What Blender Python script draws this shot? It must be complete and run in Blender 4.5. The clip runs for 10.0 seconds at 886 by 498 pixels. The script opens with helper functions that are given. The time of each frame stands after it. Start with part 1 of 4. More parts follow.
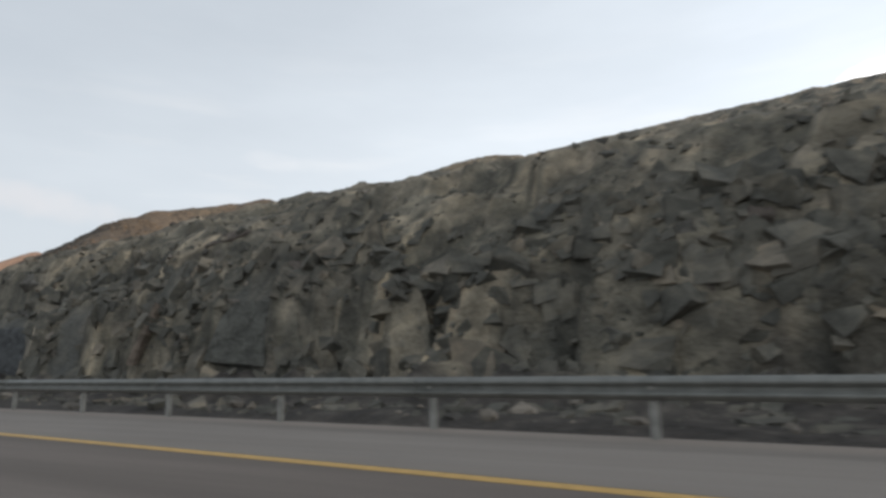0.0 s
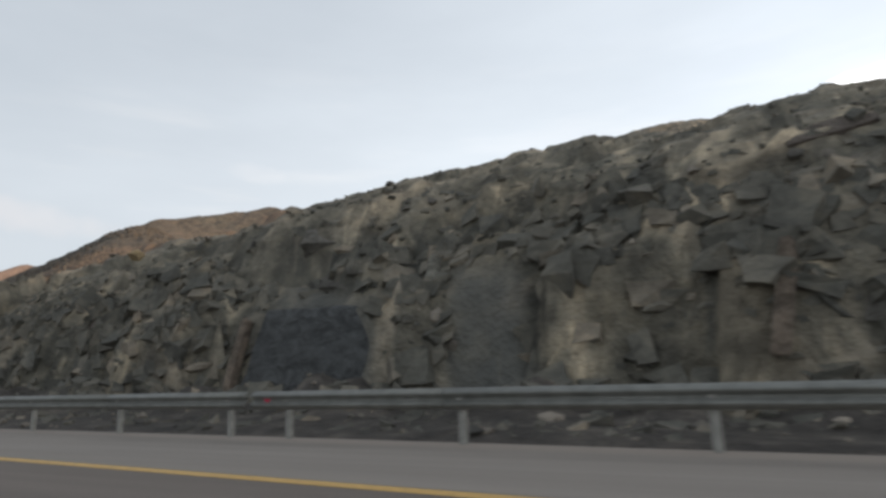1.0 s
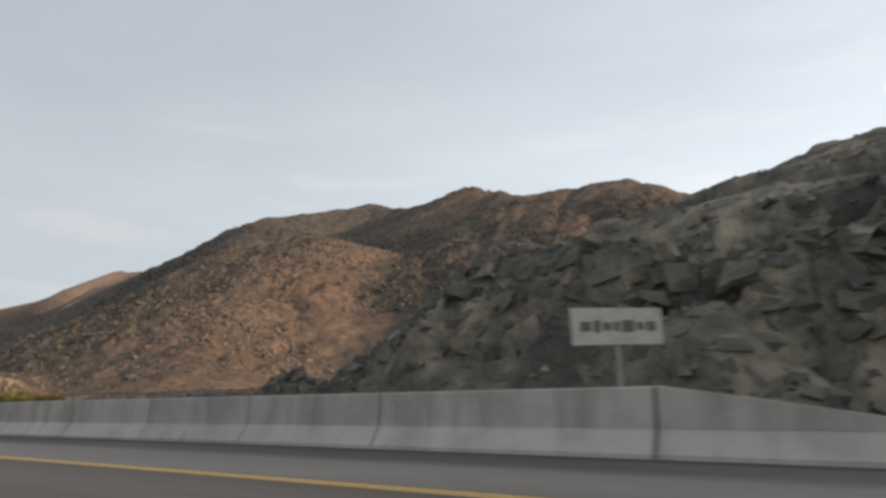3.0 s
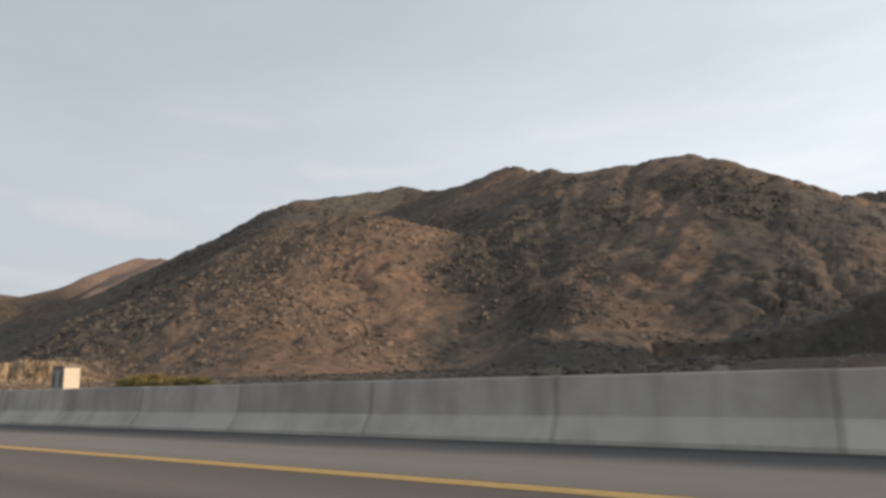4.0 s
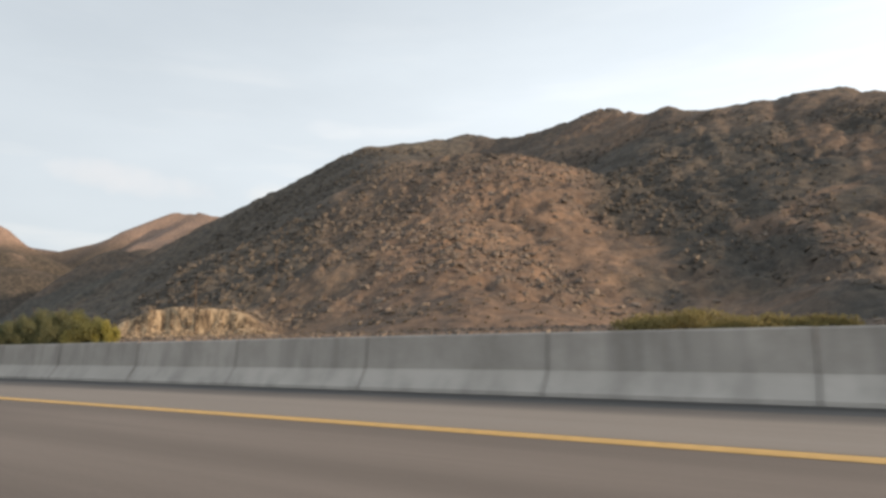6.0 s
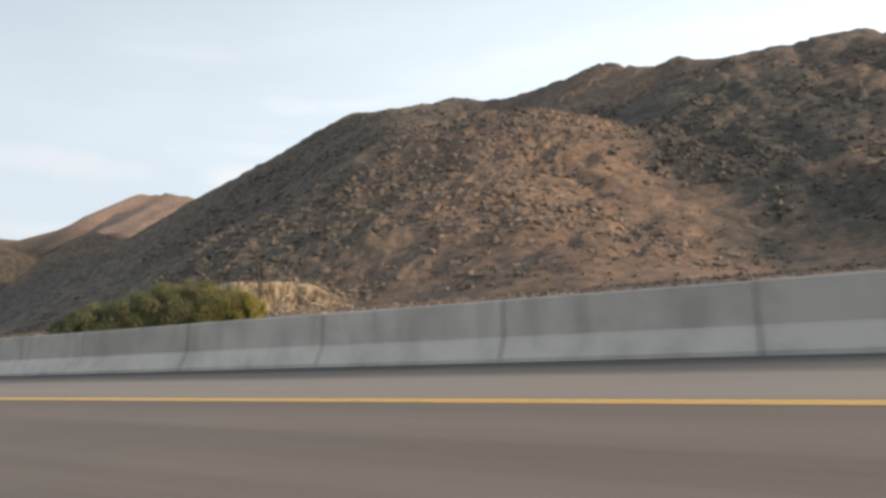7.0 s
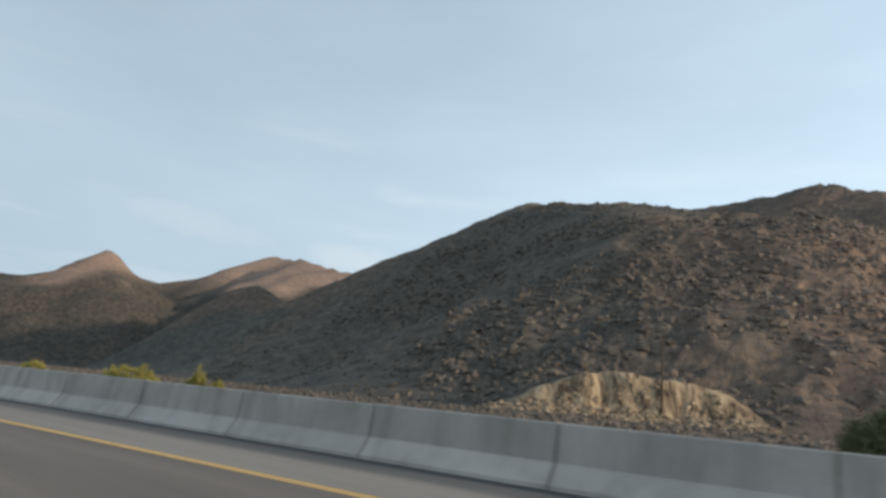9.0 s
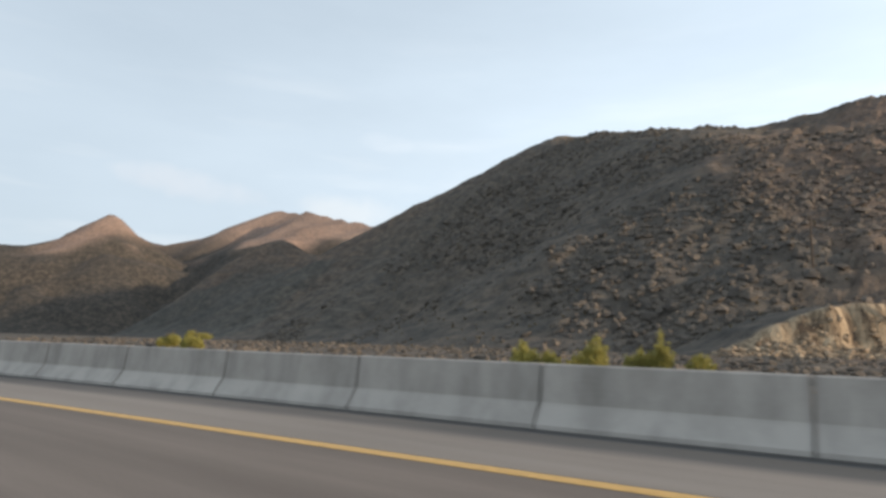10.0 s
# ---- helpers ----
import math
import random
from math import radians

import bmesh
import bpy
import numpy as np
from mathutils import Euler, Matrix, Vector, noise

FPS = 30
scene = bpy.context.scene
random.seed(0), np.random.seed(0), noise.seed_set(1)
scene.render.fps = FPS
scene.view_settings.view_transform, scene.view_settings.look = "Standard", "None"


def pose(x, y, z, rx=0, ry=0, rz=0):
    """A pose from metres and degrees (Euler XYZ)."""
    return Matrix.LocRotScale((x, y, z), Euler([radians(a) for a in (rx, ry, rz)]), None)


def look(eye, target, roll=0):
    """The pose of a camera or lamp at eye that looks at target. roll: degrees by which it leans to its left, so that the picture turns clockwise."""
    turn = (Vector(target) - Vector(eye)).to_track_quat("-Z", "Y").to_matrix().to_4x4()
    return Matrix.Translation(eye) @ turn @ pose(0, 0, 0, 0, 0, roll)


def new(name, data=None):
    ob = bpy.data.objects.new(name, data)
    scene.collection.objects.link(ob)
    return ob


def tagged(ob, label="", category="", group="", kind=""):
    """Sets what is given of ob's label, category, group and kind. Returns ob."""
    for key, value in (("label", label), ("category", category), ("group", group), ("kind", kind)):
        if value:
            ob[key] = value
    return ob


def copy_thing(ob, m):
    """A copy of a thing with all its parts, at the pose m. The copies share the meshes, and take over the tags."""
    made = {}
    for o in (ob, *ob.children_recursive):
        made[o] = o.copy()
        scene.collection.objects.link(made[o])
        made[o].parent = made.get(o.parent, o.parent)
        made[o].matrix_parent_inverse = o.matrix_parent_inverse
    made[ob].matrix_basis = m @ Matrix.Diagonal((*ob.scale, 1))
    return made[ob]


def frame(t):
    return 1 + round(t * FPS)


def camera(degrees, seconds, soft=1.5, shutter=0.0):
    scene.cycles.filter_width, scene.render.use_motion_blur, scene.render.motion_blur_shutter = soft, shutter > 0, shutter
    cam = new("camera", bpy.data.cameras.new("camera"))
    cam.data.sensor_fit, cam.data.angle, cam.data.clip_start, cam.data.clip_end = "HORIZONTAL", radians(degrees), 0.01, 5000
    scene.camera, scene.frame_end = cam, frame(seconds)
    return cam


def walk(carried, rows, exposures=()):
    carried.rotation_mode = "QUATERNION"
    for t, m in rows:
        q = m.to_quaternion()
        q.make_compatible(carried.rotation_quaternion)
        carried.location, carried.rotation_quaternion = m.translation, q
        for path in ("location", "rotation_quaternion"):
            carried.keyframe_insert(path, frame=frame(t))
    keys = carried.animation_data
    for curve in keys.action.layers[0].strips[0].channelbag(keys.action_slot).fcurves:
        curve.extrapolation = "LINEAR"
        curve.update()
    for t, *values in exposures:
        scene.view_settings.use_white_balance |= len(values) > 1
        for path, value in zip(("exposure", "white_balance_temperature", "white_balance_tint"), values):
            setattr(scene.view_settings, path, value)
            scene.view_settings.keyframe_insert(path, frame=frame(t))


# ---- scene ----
cam = camera(69.86, 10.0, soft=3.1, shutter=0.12)
PATH = [
    (0, pose(0.00, -6.113, 1.152, 100.41, 1.00, 28.13)),
    (0.5, pose(-12.62, -4.868, 1.148, 101.09, 1.67, 29.40)),
    (1, pose(-25.24, -3.698, 1.129, 101.42, 1.65, 27.06)),
    (1.5, pose(-37.86, -2.766, 1.121, 101.59, 1.14, 28.20)),
    (2, pose(-50.48, -1.972, 1.138, 101.68, 1.46, 29.41)),
    (2.5, pose(-63.10, -1.377, 1.165, 101.62, 1.68, 30.51)),
    (2.7, pose(-68.15, -1.164, 1.135, 101.91, 1.81, 31.50)),
    (3.8, pose(-95.92, -0.186, 1.099, 101.27, 2.04, 32.78)),
    (4, pose(-100.96, -0.029, 1.103, 100.84, 1.99, 32.91)),
    (4.5, pose(-113.58, 0.069, 1.104, 100.76, 2.07, 33.36)),
    (5, pose(-126.20, -0.015, 1.072, 98.69, 0.29, 34.77)),
    (5.5, pose(-138.83, -0.072, 1.061, 98.33, 0.59, 34.41)),
    (5.7, pose(-143.87, -0.100, 1.051, 98.13, 0.83, 34.92)),
    (6.8, pose(-171.64, -0.773, 1.030, 94.77, 4.42, 30.08)),
    (7, pose(-176.69, -0.952, 1.030, 94.62, 4.60, 30.97)),
    (7.5, pose(-189.31, -1.582, 1.072, 97.22, 5.33, 34.62)),
    (8, pose(-201.93, -2.447, 1.103, 101.11, 2.10, 36.52)),
    (8.5, pose(-214.55, -3.236, 1.117, 104.12, -4.67, 36.68)),
    (9, pose(-227.17, -3.923, 1.096, 103.64, -5.31, 37.69)),
    (9.5, pose(-239.79, -5.003, 1.163, 100.38, -2.23, 38.65)),
    (10, pose(-252.41, -5.963, 1.184, 98.70, -1.70, 37.76)),
]
EXPOSURES = [(0.0, 0.15, 6500, 10), (2.0, 0.1, 6500, 10), (2.7, -0.03, 6500, 10), (4.0, -0.1, 6500, 10), (4.5, 0.03, 6500, 10), (5.5, 0.2, 6600, 9), (7.0, 0.3, 6350, 8), (7.5, 0.3, 6150, 6), (8.0, 0.08, 5950, 2), (8.5, -0.05, 5700, -1), (9.0, -0.08, 5700, 1), (10.0, 0.2, 6050, 6)]
walk(cam, PATH, EXPOSURES)

# ---- light ----
SUN_AZ, SUN_EL = 16.0, 13.0      # degrees: azimuth from +x towards +y, height over the horizon
world = bpy.data.worlds.new("world")
scene.world = world
world.use_nodes = True
wn, wl = world.node_tree.nodes, world.node_tree.links
wn.clear()
sky = wn.new("ShaderNodeTexSky")
sky.sky_type = "NISHITA"
sky.sun_disc = False
sky.sun_elevation = radians(SUN_EL)
sky.sun_rotation = radians(90.0 - SUN_AZ)
sky.air_density, sky.dust_density, sky.ozone_density = 1.0, 4.0, 1.5
# thin high cloud veil over the clear sky
wco = wn.new("ShaderNodeTexCoord")
wmap = wn.new("ShaderNodeMapping")
wmap.inputs["Scale"].default_value = (1.0, 1.0, 3.5)
wno = wn.new("ShaderNodeTexNoise")
wno.inputs["Scale"].default_value = 1.6
wno.inputs["Detail"].default_value = 6.0
wno.inputs["Roughness"].default_value = 0.55
wra = wn.new("ShaderNodeMapRange")
wra.inputs["From Min"].default_value, wra.inputs["From Max"].default_value = 0.35, 0.75
wra.inputs["To Min"].default_value, wra.inputs["To Max"].default_value = 0.78, 0.92
wmix = wn.new("ShaderNodeMix")
wmix.data_type = "RGBA"
wmix.inputs["B"].default_value = (8.6, 9.25, 9.9, 1.0)
wbg = wn.new("ShaderNodeBackground")
wbg.inputs["Strength"].default_value = 0.1
wout = wn.new("ShaderNodeOutputWorld")
wl.new(wco.outputs["Generated"], wmap.inputs["Vector"])
wl.new(wmap.outputs["Vector"], wno.inputs["Vector"])
wl.new(wno.outputs["Fac"], wra.inputs["Value"])
wsep = wn.new("ShaderNodeSeparateXYZ")
wup = wn.new("ShaderNodeMapRange")
wup.inputs["From Min"].default_value, wup.inputs["From Max"].default_value = 0.3, 0.95
wup.inputs["To Min"].default_value, wup.inputs["To Max"].default_value = 1.0, 0.42
wmul = wn.new("ShaderNodeMath")
wmul.operation = "MULTIPLY"
wl.new(wco.outputs["Generated"], wsep.inputs["Vector"])
wl.new(wsep.outputs["Z"], wup.inputs["Value"])
wl.new(wra.outputs["Result"], wmul.inputs[0])
wl.new(wup.outputs["Result"], wmul.inputs[1])
wl.new(wmul.outputs["Value"], wmix.inputs["Factor"])
wl.new(sky.outputs["Color"], wmix.inputs["A"])
wst = wn.new("ShaderNodeMapping")
wst.inputs["Scale"].default_value = (1.0, 1.0, 7.0)
wcl = wn.new("ShaderNodeTexNoise")
wcl.inputs["Scale"].default_value = 3.4
wcl.inputs["Detail"].default_value = 5.0
wcr = wn.new("ShaderNodeMapRange")
wcr.inputs["From Min"].default_value, wcr.inputs["From Max"].default_value = 0.52, 0.72
wcr.inputs["To Min"].default_value, wcr.inputs["To Max"].default_value = 0.0, 0.25
wlow = wn.new("ShaderNodeMapRange")
wlow.inputs["From Min"].default_value, wlow.inputs["From Max"].default_value = 0.2, 0.5
wlow.inputs["To Min"].default_value, wlow.inputs["To Max"].default_value = 1.0, 0.0
wcm = wn.new("ShaderNodeMath")
wcm.operation = "MULTIPLY"
wmx2 = wn.new("ShaderNodeMix")
wmx2.data_type = "RGBA"
wmx2.inputs["B"].default_value = (11.5, 10.9, 10.4, 1.0)
wl.new(wco.outputs["Generated"], wst.inputs["Vector"])
wl.new(wst.outputs["Vector"], wcl.inputs["Vector"])
wl.new(wcl.outputs["Fac"], wcr.inputs["Value"])
wl.new(wsep.outputs["Z"], wlow.inputs["Value"])
wl.new(wcr.outputs["Result"], wcm.inputs[0])
wl.new(wlow.outputs["Result"], wcm.inputs[1])
wl.new(wcm.outputs["Value"], wmx2.inputs["Factor"])
wl.new(wmix.outputs["Result"], wmx2.inputs["A"])


def sky_math(op, a, b):
    n = wn.new("ShaderNodeMath")
    n.operation = op
    for k, v in enumerate((a, b)):
        if isinstance(v, (int, float)):
            n.inputs[k].default_value = v
        else:
            wl.new(v, n.inputs[k])
    return n.outputs[0]


def sky_dot(vec):
    n = wn.new("ShaderNodeVectorMath")
    n.operation = "DOT_PRODUCT"
    n.inputs[1].default_value = vec
    wl.new(wco.outputs["Generated"], n.inputs[0])
    return n.outputs["Value"]


wpuff = wn.new("ShaderNodeTexNoise")
wpuff.inputs["Scale"].default_value = 22.0
wpuff.inputs["Detail"].default_value = 5.0
wl.new(wco.outputs["Generated"], wpuff.inputs["Vector"])


def cloud(below, azim, elev, half_w, half_h, tilt, amount, colour):
    """One small cloud in the sky, all angles in degrees."""
    a, e, t = radians(azim), radians(elev), radians(tilt)
    c = Vector((math.cos(a) * math.cos(e), math.sin(a) * math.cos(e), math.sin(e)))
    side = Vector((math.sin(a), -math.cos(a), 0.0))
    up = side.cross(c)
    su, sv = side * math.cos(t) + up * math.sin(t), up * math.cos(t) - side * math.sin(t)
    u = sky_math("DIVIDE", sky_math("SUBTRACT", sky_dot(su), su.dot(c)), radians(half_w))
    v = sky_math("DIVIDE", sky_math("SUBTRACT", sky_dot(sv), sv.dot(c)), radians(half_h))
    r = sky_math("ADD", sky_math("MULTIPLY", u, u), sky_math("MULTIPLY", v, v))
    r = sky_math("ADD", r, sky_math("MULTIPLY", sky_math("SUBTRACT", wpuff.outputs["Fac"], 0.5), 2.2))
    front = sky_math("GREATER_THAN", sky_dot(c), 0.5)
    m = wn.new("ShaderNodeMapRange")
    m.interpolation_type = "SMOOTHSTEP"
    m.inputs["From Min"].default_value, m.inputs["From Max"].default_value = 1.3, -0.2
    m.inputs["To Min"].default_value, m.inputs["To Max"].default_value = 0.0, amount
    wl.new(r, m.inputs["Value"])
    x = wn.new("ShaderNodeMix")
    x.data_type = "RGBA"
    x.inputs["B"].default_value = (*colour, 1.0)
    wl.new(sky_math("MULTIPLY", m.outputs["Result"], front), x.inputs["Factor"])
    wl.new(below, x.inputs["A"])
    return x.outputs["Result"]


whole = wmx2.outputs["Result"]
whole = cloud(whole, 150.2, 12.8, 6.0, 1.3, -7, 0.26, (11.0, 9.9, 9.5))
whole = cloud(whole, 133.7, 18.0, 2.6, 0.9, 0, 0.16, (10.5, 10.2, 10.2))
whole = cloud(whole, 136.0, 11.6, 5.0, 1.6, -4, 0.32, (11.2, 10.3, 9.4))
whole = cloud(whole, 82.0, 20.8, 2.8, 1.05, 8, 1.3, (15.0, 15.0, 15.0))
# the veil is brighter towards the sun, duller away from it
sun_side = sky_dot((math.cos(radians(SUN_AZ)), math.sin(radians(SUN_AZ)), 0.0))
glow = wn.new("ShaderNodeMapRange")
glow.interpolation_type = "SMOOTHSTEP"
glow.inputs["From Min"].default_value, glow.inputs["From Max"].default_value = -1.1, 1.0
glow.inputs["To Min"].default_value, glow.inputs["To Max"].default_value = 0.76, 1.3
wl.new(sun_side, glow.inputs["Value"])
scaled_sky = wn.new("ShaderNodeVectorMath")
scaled_sky.operation = "SCALE"
wl.new(whole, scaled_sky.inputs[0])
wl.new(glow.outputs["Result"], scaled_sky.inputs["Scale"])
wl.new(scaled_sky.outputs["Vector"], wbg.inputs["Color"])
wl.new(wbg.outputs["Background"], wout.inputs["Surface"])
sun = new("sun", bpy.data.lights.new("sun", "SUN"))
sun.data.energy, sun.data.angle, sun.data.color = 4.1, radians(1.2), (1.0, 0.72, 0.48)
az, el = radians(SUN_AZ), radians(SUN_EL)
sun.matrix_world = look((math.cos(az) * 100, math.sin(az) * 100, math.tan(el) * 100), (0, 0, 0))

# ---- materials ----
def ramp(nt, fac, stops):
    n = nt.nodes.new("ShaderNodeValToRGB")
    while len(n.color_ramp.elements) < len(stops):
        n.color_ramp.elements.new(0.5)
    for e, (p, c) in zip(n.color_ramp.elements, stops):
        e.position, e.color = p, (*c, 1.0)
    nt.links.new(fac, n.inputs["Fac"])
    return n.outputs["Color"]


def noise_fac(nt, co, scale, detail=4.0, rough=0.55, stretch=None, distort=0.0):
    if stretch:
        m = nt.nodes.new("ShaderNodeMapping")
        m.inputs["Scale"].default_value = stretch
        nt.links.new(co, m.inputs["Vector"])
        co = m.outputs["Vector"]
    n = nt.nodes.new("ShaderNodeTexNoise")
    n.inputs["Scale"].default_value, n.inputs["Detail"].default_value = scale, detail
    n.inputs["Roughness"].default_value, n.inputs["Distortion"].default_value = rough, distort
    nt.links.new(co, n.inputs["Vector"])
    return n.outputs["Fac"]


def mixc(nt, fac, a, b, mode="MIX"):
    m = nt.nodes.new("ShaderNodeMix")
    m.data_type, m.blend_type = "RGBA", mode
    for sock, v in (("Factor", fac), ("A", a), ("B", b)):
        if isinstance(v, bpy.types.NodeSocket):
            nt.links.new(v, m.inputs[sock])
        elif sock == "Factor":
            m.inputs[sock].default_value = v
        else:
            m.inputs[sock].default_value = (*v, 1.0)
    return m.outputs["Result"]


def span(nt, v, a, b, c=0.0, d=1.0):
    m = nt.nodes.new("ShaderNodeMapRange")
    m.inputs["From Min"].default_value, m.inputs["From Max"].default_value = a, b
    m.inputs["To Min"].default_value, m.inputs["To Max"].default_value = c, d
    nt.links.new(v, m.inputs["Value"])
    return m.outputs["Result"]


def material(name, rough=0.8, metal=0.0):
    m = bpy.data.materials.new(name)
    m.use_nodes = True
    nt = m.node_tree
    b = nt.nodes["Principled BSDF"]
    b.inputs["Roughness"].default_value, b.inputs["Metallic"].default_value = rough, metal
    b.inputs["Specular IOR Level"].default_value = 0.3
    return m, nt, b


def where(nt):
    return nt.nodes.new("ShaderNodeNewGeometry").outputs["Position"]


def bump(nt, b, fac, strength, dist):
    n = nt.nodes.new("ShaderNodeBump")
    n.inputs["Strength"].default_value, n.inputs["Distance"].default_value = strength, dist
    nt.links.new(fac, n.inputs["Height"])
    nt.links.new(n.outputs["Normal"], b.inputs["Normal"])


def attr(nt, name):
    a = nt.nodes.new("ShaderNodeAttribute")
    a.attribute_name = name
    return a.outputs["Fac"]


def hill_colour(nt, co):
    big = noise_fac(nt, co, 0.035, 5, 0.6)
    mid = noise_fac(nt, co, 0.22, 5, 0.65)
    fine = noise_fac(nt, co, 1.6, 3, 0.7)
    c = ramp(nt, big, [(0.32, (0.132, 0.091, 0.066)), (0.5, (0.195, 0.13, 0.09)), (0.68, (0.25, 0.167, 0.111))])
    c = mixc(nt, span(nt, mid, 0.45, 0.62, 0.0, 0.7), c, (0.1, 0.083, 0.072))
    c = mixc(nt, span(nt, fine, 0.52, 0.75, 0.0, 0.45), c, (0.28, 0.215, 0.16))
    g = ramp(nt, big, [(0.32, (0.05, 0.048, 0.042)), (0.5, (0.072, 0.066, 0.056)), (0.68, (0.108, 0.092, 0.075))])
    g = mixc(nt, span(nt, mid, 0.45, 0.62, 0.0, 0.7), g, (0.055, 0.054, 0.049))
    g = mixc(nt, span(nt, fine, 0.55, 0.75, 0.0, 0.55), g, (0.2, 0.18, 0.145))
    # distance haze on the far hills, put into a paler rock colour
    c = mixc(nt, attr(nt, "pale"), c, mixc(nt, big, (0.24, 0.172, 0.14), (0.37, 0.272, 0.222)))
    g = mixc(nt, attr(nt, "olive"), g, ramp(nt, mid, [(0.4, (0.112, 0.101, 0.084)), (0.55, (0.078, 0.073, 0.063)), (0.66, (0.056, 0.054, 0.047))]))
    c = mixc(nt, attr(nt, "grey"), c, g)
    # shadow over the far hills' lower slopes, put into the colour
    c = mixc(nt, attr(nt, "far_shade"), c, mixc(nt, span(nt, mid, 0.42, 0.62), (0.045, 0.041, 0.035), (0.088, 0.074, 0.06)))
    return c, mid, fine


def mat_ground():
    m, nt, b = material("stony_ground", 0.92)
    co = where(nt)
    hill, mid, fine = hill_colour(nt, co)
    # blasted rock of the road cutting
    bed = noise_fac(nt, co, 0.26, 6, 0.65, (1.3, 0.8, 0.75), 0.25)
    vein = noise_fac(nt, co, 0.5, 5, 0.6, (1.7, 1.0, 0.35), 0.45)
    rock = ramp(nt, bed, [(0.3, (0.045, 0.043, 0.037)), (0.46, (0.09, 0.083, 0.07)), (0.58, (0.125, 0.117, 0.101)), (0.72, (0.17, 0.15, 0.122))])
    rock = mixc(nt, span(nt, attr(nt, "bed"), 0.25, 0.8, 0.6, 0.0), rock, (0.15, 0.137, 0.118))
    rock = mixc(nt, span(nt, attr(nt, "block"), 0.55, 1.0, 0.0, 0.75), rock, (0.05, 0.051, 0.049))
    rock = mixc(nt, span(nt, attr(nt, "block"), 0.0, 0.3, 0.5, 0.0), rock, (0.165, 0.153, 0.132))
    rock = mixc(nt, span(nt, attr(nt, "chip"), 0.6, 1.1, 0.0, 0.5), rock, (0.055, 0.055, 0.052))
    rock = mixc(nt, span(nt, vein, 0.6, 0.68, 0.0, 0.5), rock, (0.3, 0.265, 0.215))
    rock = mixc(nt, span(nt, fine, 0.5, 0.8, 0.0, 0.25), rock, (0.2, 0.185, 0.16))
    # each block weathers to a shade of its own; pale dust and dark cracks follow the seams
    rock = mixc(nt, 1.0, rock, ramp(nt, attr(nt, "tint"), [(0.0, (0.78, 0.79, 0.76)), (0.5, (1.12, 1.12, 1.08)), (0.85, (1.35, 1.32, 1.24)), (1.0, (1.7, 1.6, 1.45))]), "MULTIPLY")
    rock = mixc(nt, 1.0, rock, ramp(nt, attr(nt, "shard"), [(0.0, (0.75, 0.75, 0.74)), (0.6, (1.0, 1.0, 0.98)), (1.0, (1.4, 1.33, 1.25))]), "MULTIPLY")
    gate = noise_fac(nt, co, 0.35, 3, 0.5)
    seam = nt.nodes.new("ShaderNodeMath")
    seam.operation = "MULTIPLY"
    nt.links.new(span(nt, attr(nt, "seam"), 0.02, 0.16, 1.0, 0.0), seam.inputs[0])
    nt.links.new(span(nt, gate, 0.52, 0.62, 0.0, 0.5), seam.inputs[1])
    rock = mixc(nt, seam.outputs[0], rock, (0.27, 0.235, 0.19))
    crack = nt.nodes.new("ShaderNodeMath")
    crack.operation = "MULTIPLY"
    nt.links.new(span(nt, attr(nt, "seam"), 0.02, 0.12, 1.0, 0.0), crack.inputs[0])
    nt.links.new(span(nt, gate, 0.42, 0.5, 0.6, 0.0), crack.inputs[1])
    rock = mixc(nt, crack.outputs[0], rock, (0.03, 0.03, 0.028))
    slate = mixc(nt, fine, (0.085, 0.086, 0.08), (0.125, 0.124, 0.113))
    mott = noise_fac(nt, co, 0.9, 7, 0.66, (1.0, 1.0, 1.2), 0.15)
    rock = mixc(nt, 1.0, rock, ramp(nt, mott, [(0.33, (0.66, 0.65, 0.63)), (0.5, (1.18, 1.16, 1.11)), (0.66, (1.85, 1.76, 1.61))]), "MULTIPLY")
    rock = mixc(nt, span(nt, attr(nt, "plate"), 0.0, 1.0, 0.0, 0.75), rock, slate)
    hill = mixc(nt, 0.8, hill, ramp(nt, noise_fac(nt, co, 0.45, 7, 0.62), [(0.37, (0.66, 0.66, 0.67)), (0.5, (1.0, 0.98, 0.96)), (0.63, (1.35, 1.3, 1.22))]), "MULTIPLY")
    # pale loose bank
    stripe = noise_fac(nt, co, 1.1, 5, 0.65, (1.0, 1.0, 0.14), 0.3)
    bank = ramp(nt, stripe, [(0.38, (0.085, 0.062, 0.043)), (0.48, (0.24, 0.178, 0.113)), (0.62, (0.4, 0.312, 0.205))])
    # gravel verge
    c = mixc(nt, attr(nt, "cutting"), hill, rock)
    c = mixc(nt, attr(nt, "bank"), c, bank)
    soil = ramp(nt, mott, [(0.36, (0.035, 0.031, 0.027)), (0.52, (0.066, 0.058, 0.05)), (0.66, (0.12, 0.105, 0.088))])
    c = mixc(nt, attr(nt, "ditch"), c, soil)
    verge = mixc(nt, fine, (0.06, 0.052, 0.044), (0.115, 0.095, 0.076))
    c = mixc(nt, attr(nt, "verge"), c, verge)
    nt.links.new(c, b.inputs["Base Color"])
    grain = nt.nodes.new("ShaderNodeMath")
    grain.operation = "ADD"
    nt.links.new(mid, grain.inputs[0])
    nt.links.new(fine, grain.inputs[1])
    bump(nt, b, grain.outputs[0], 0.55, 0.6)
    return m


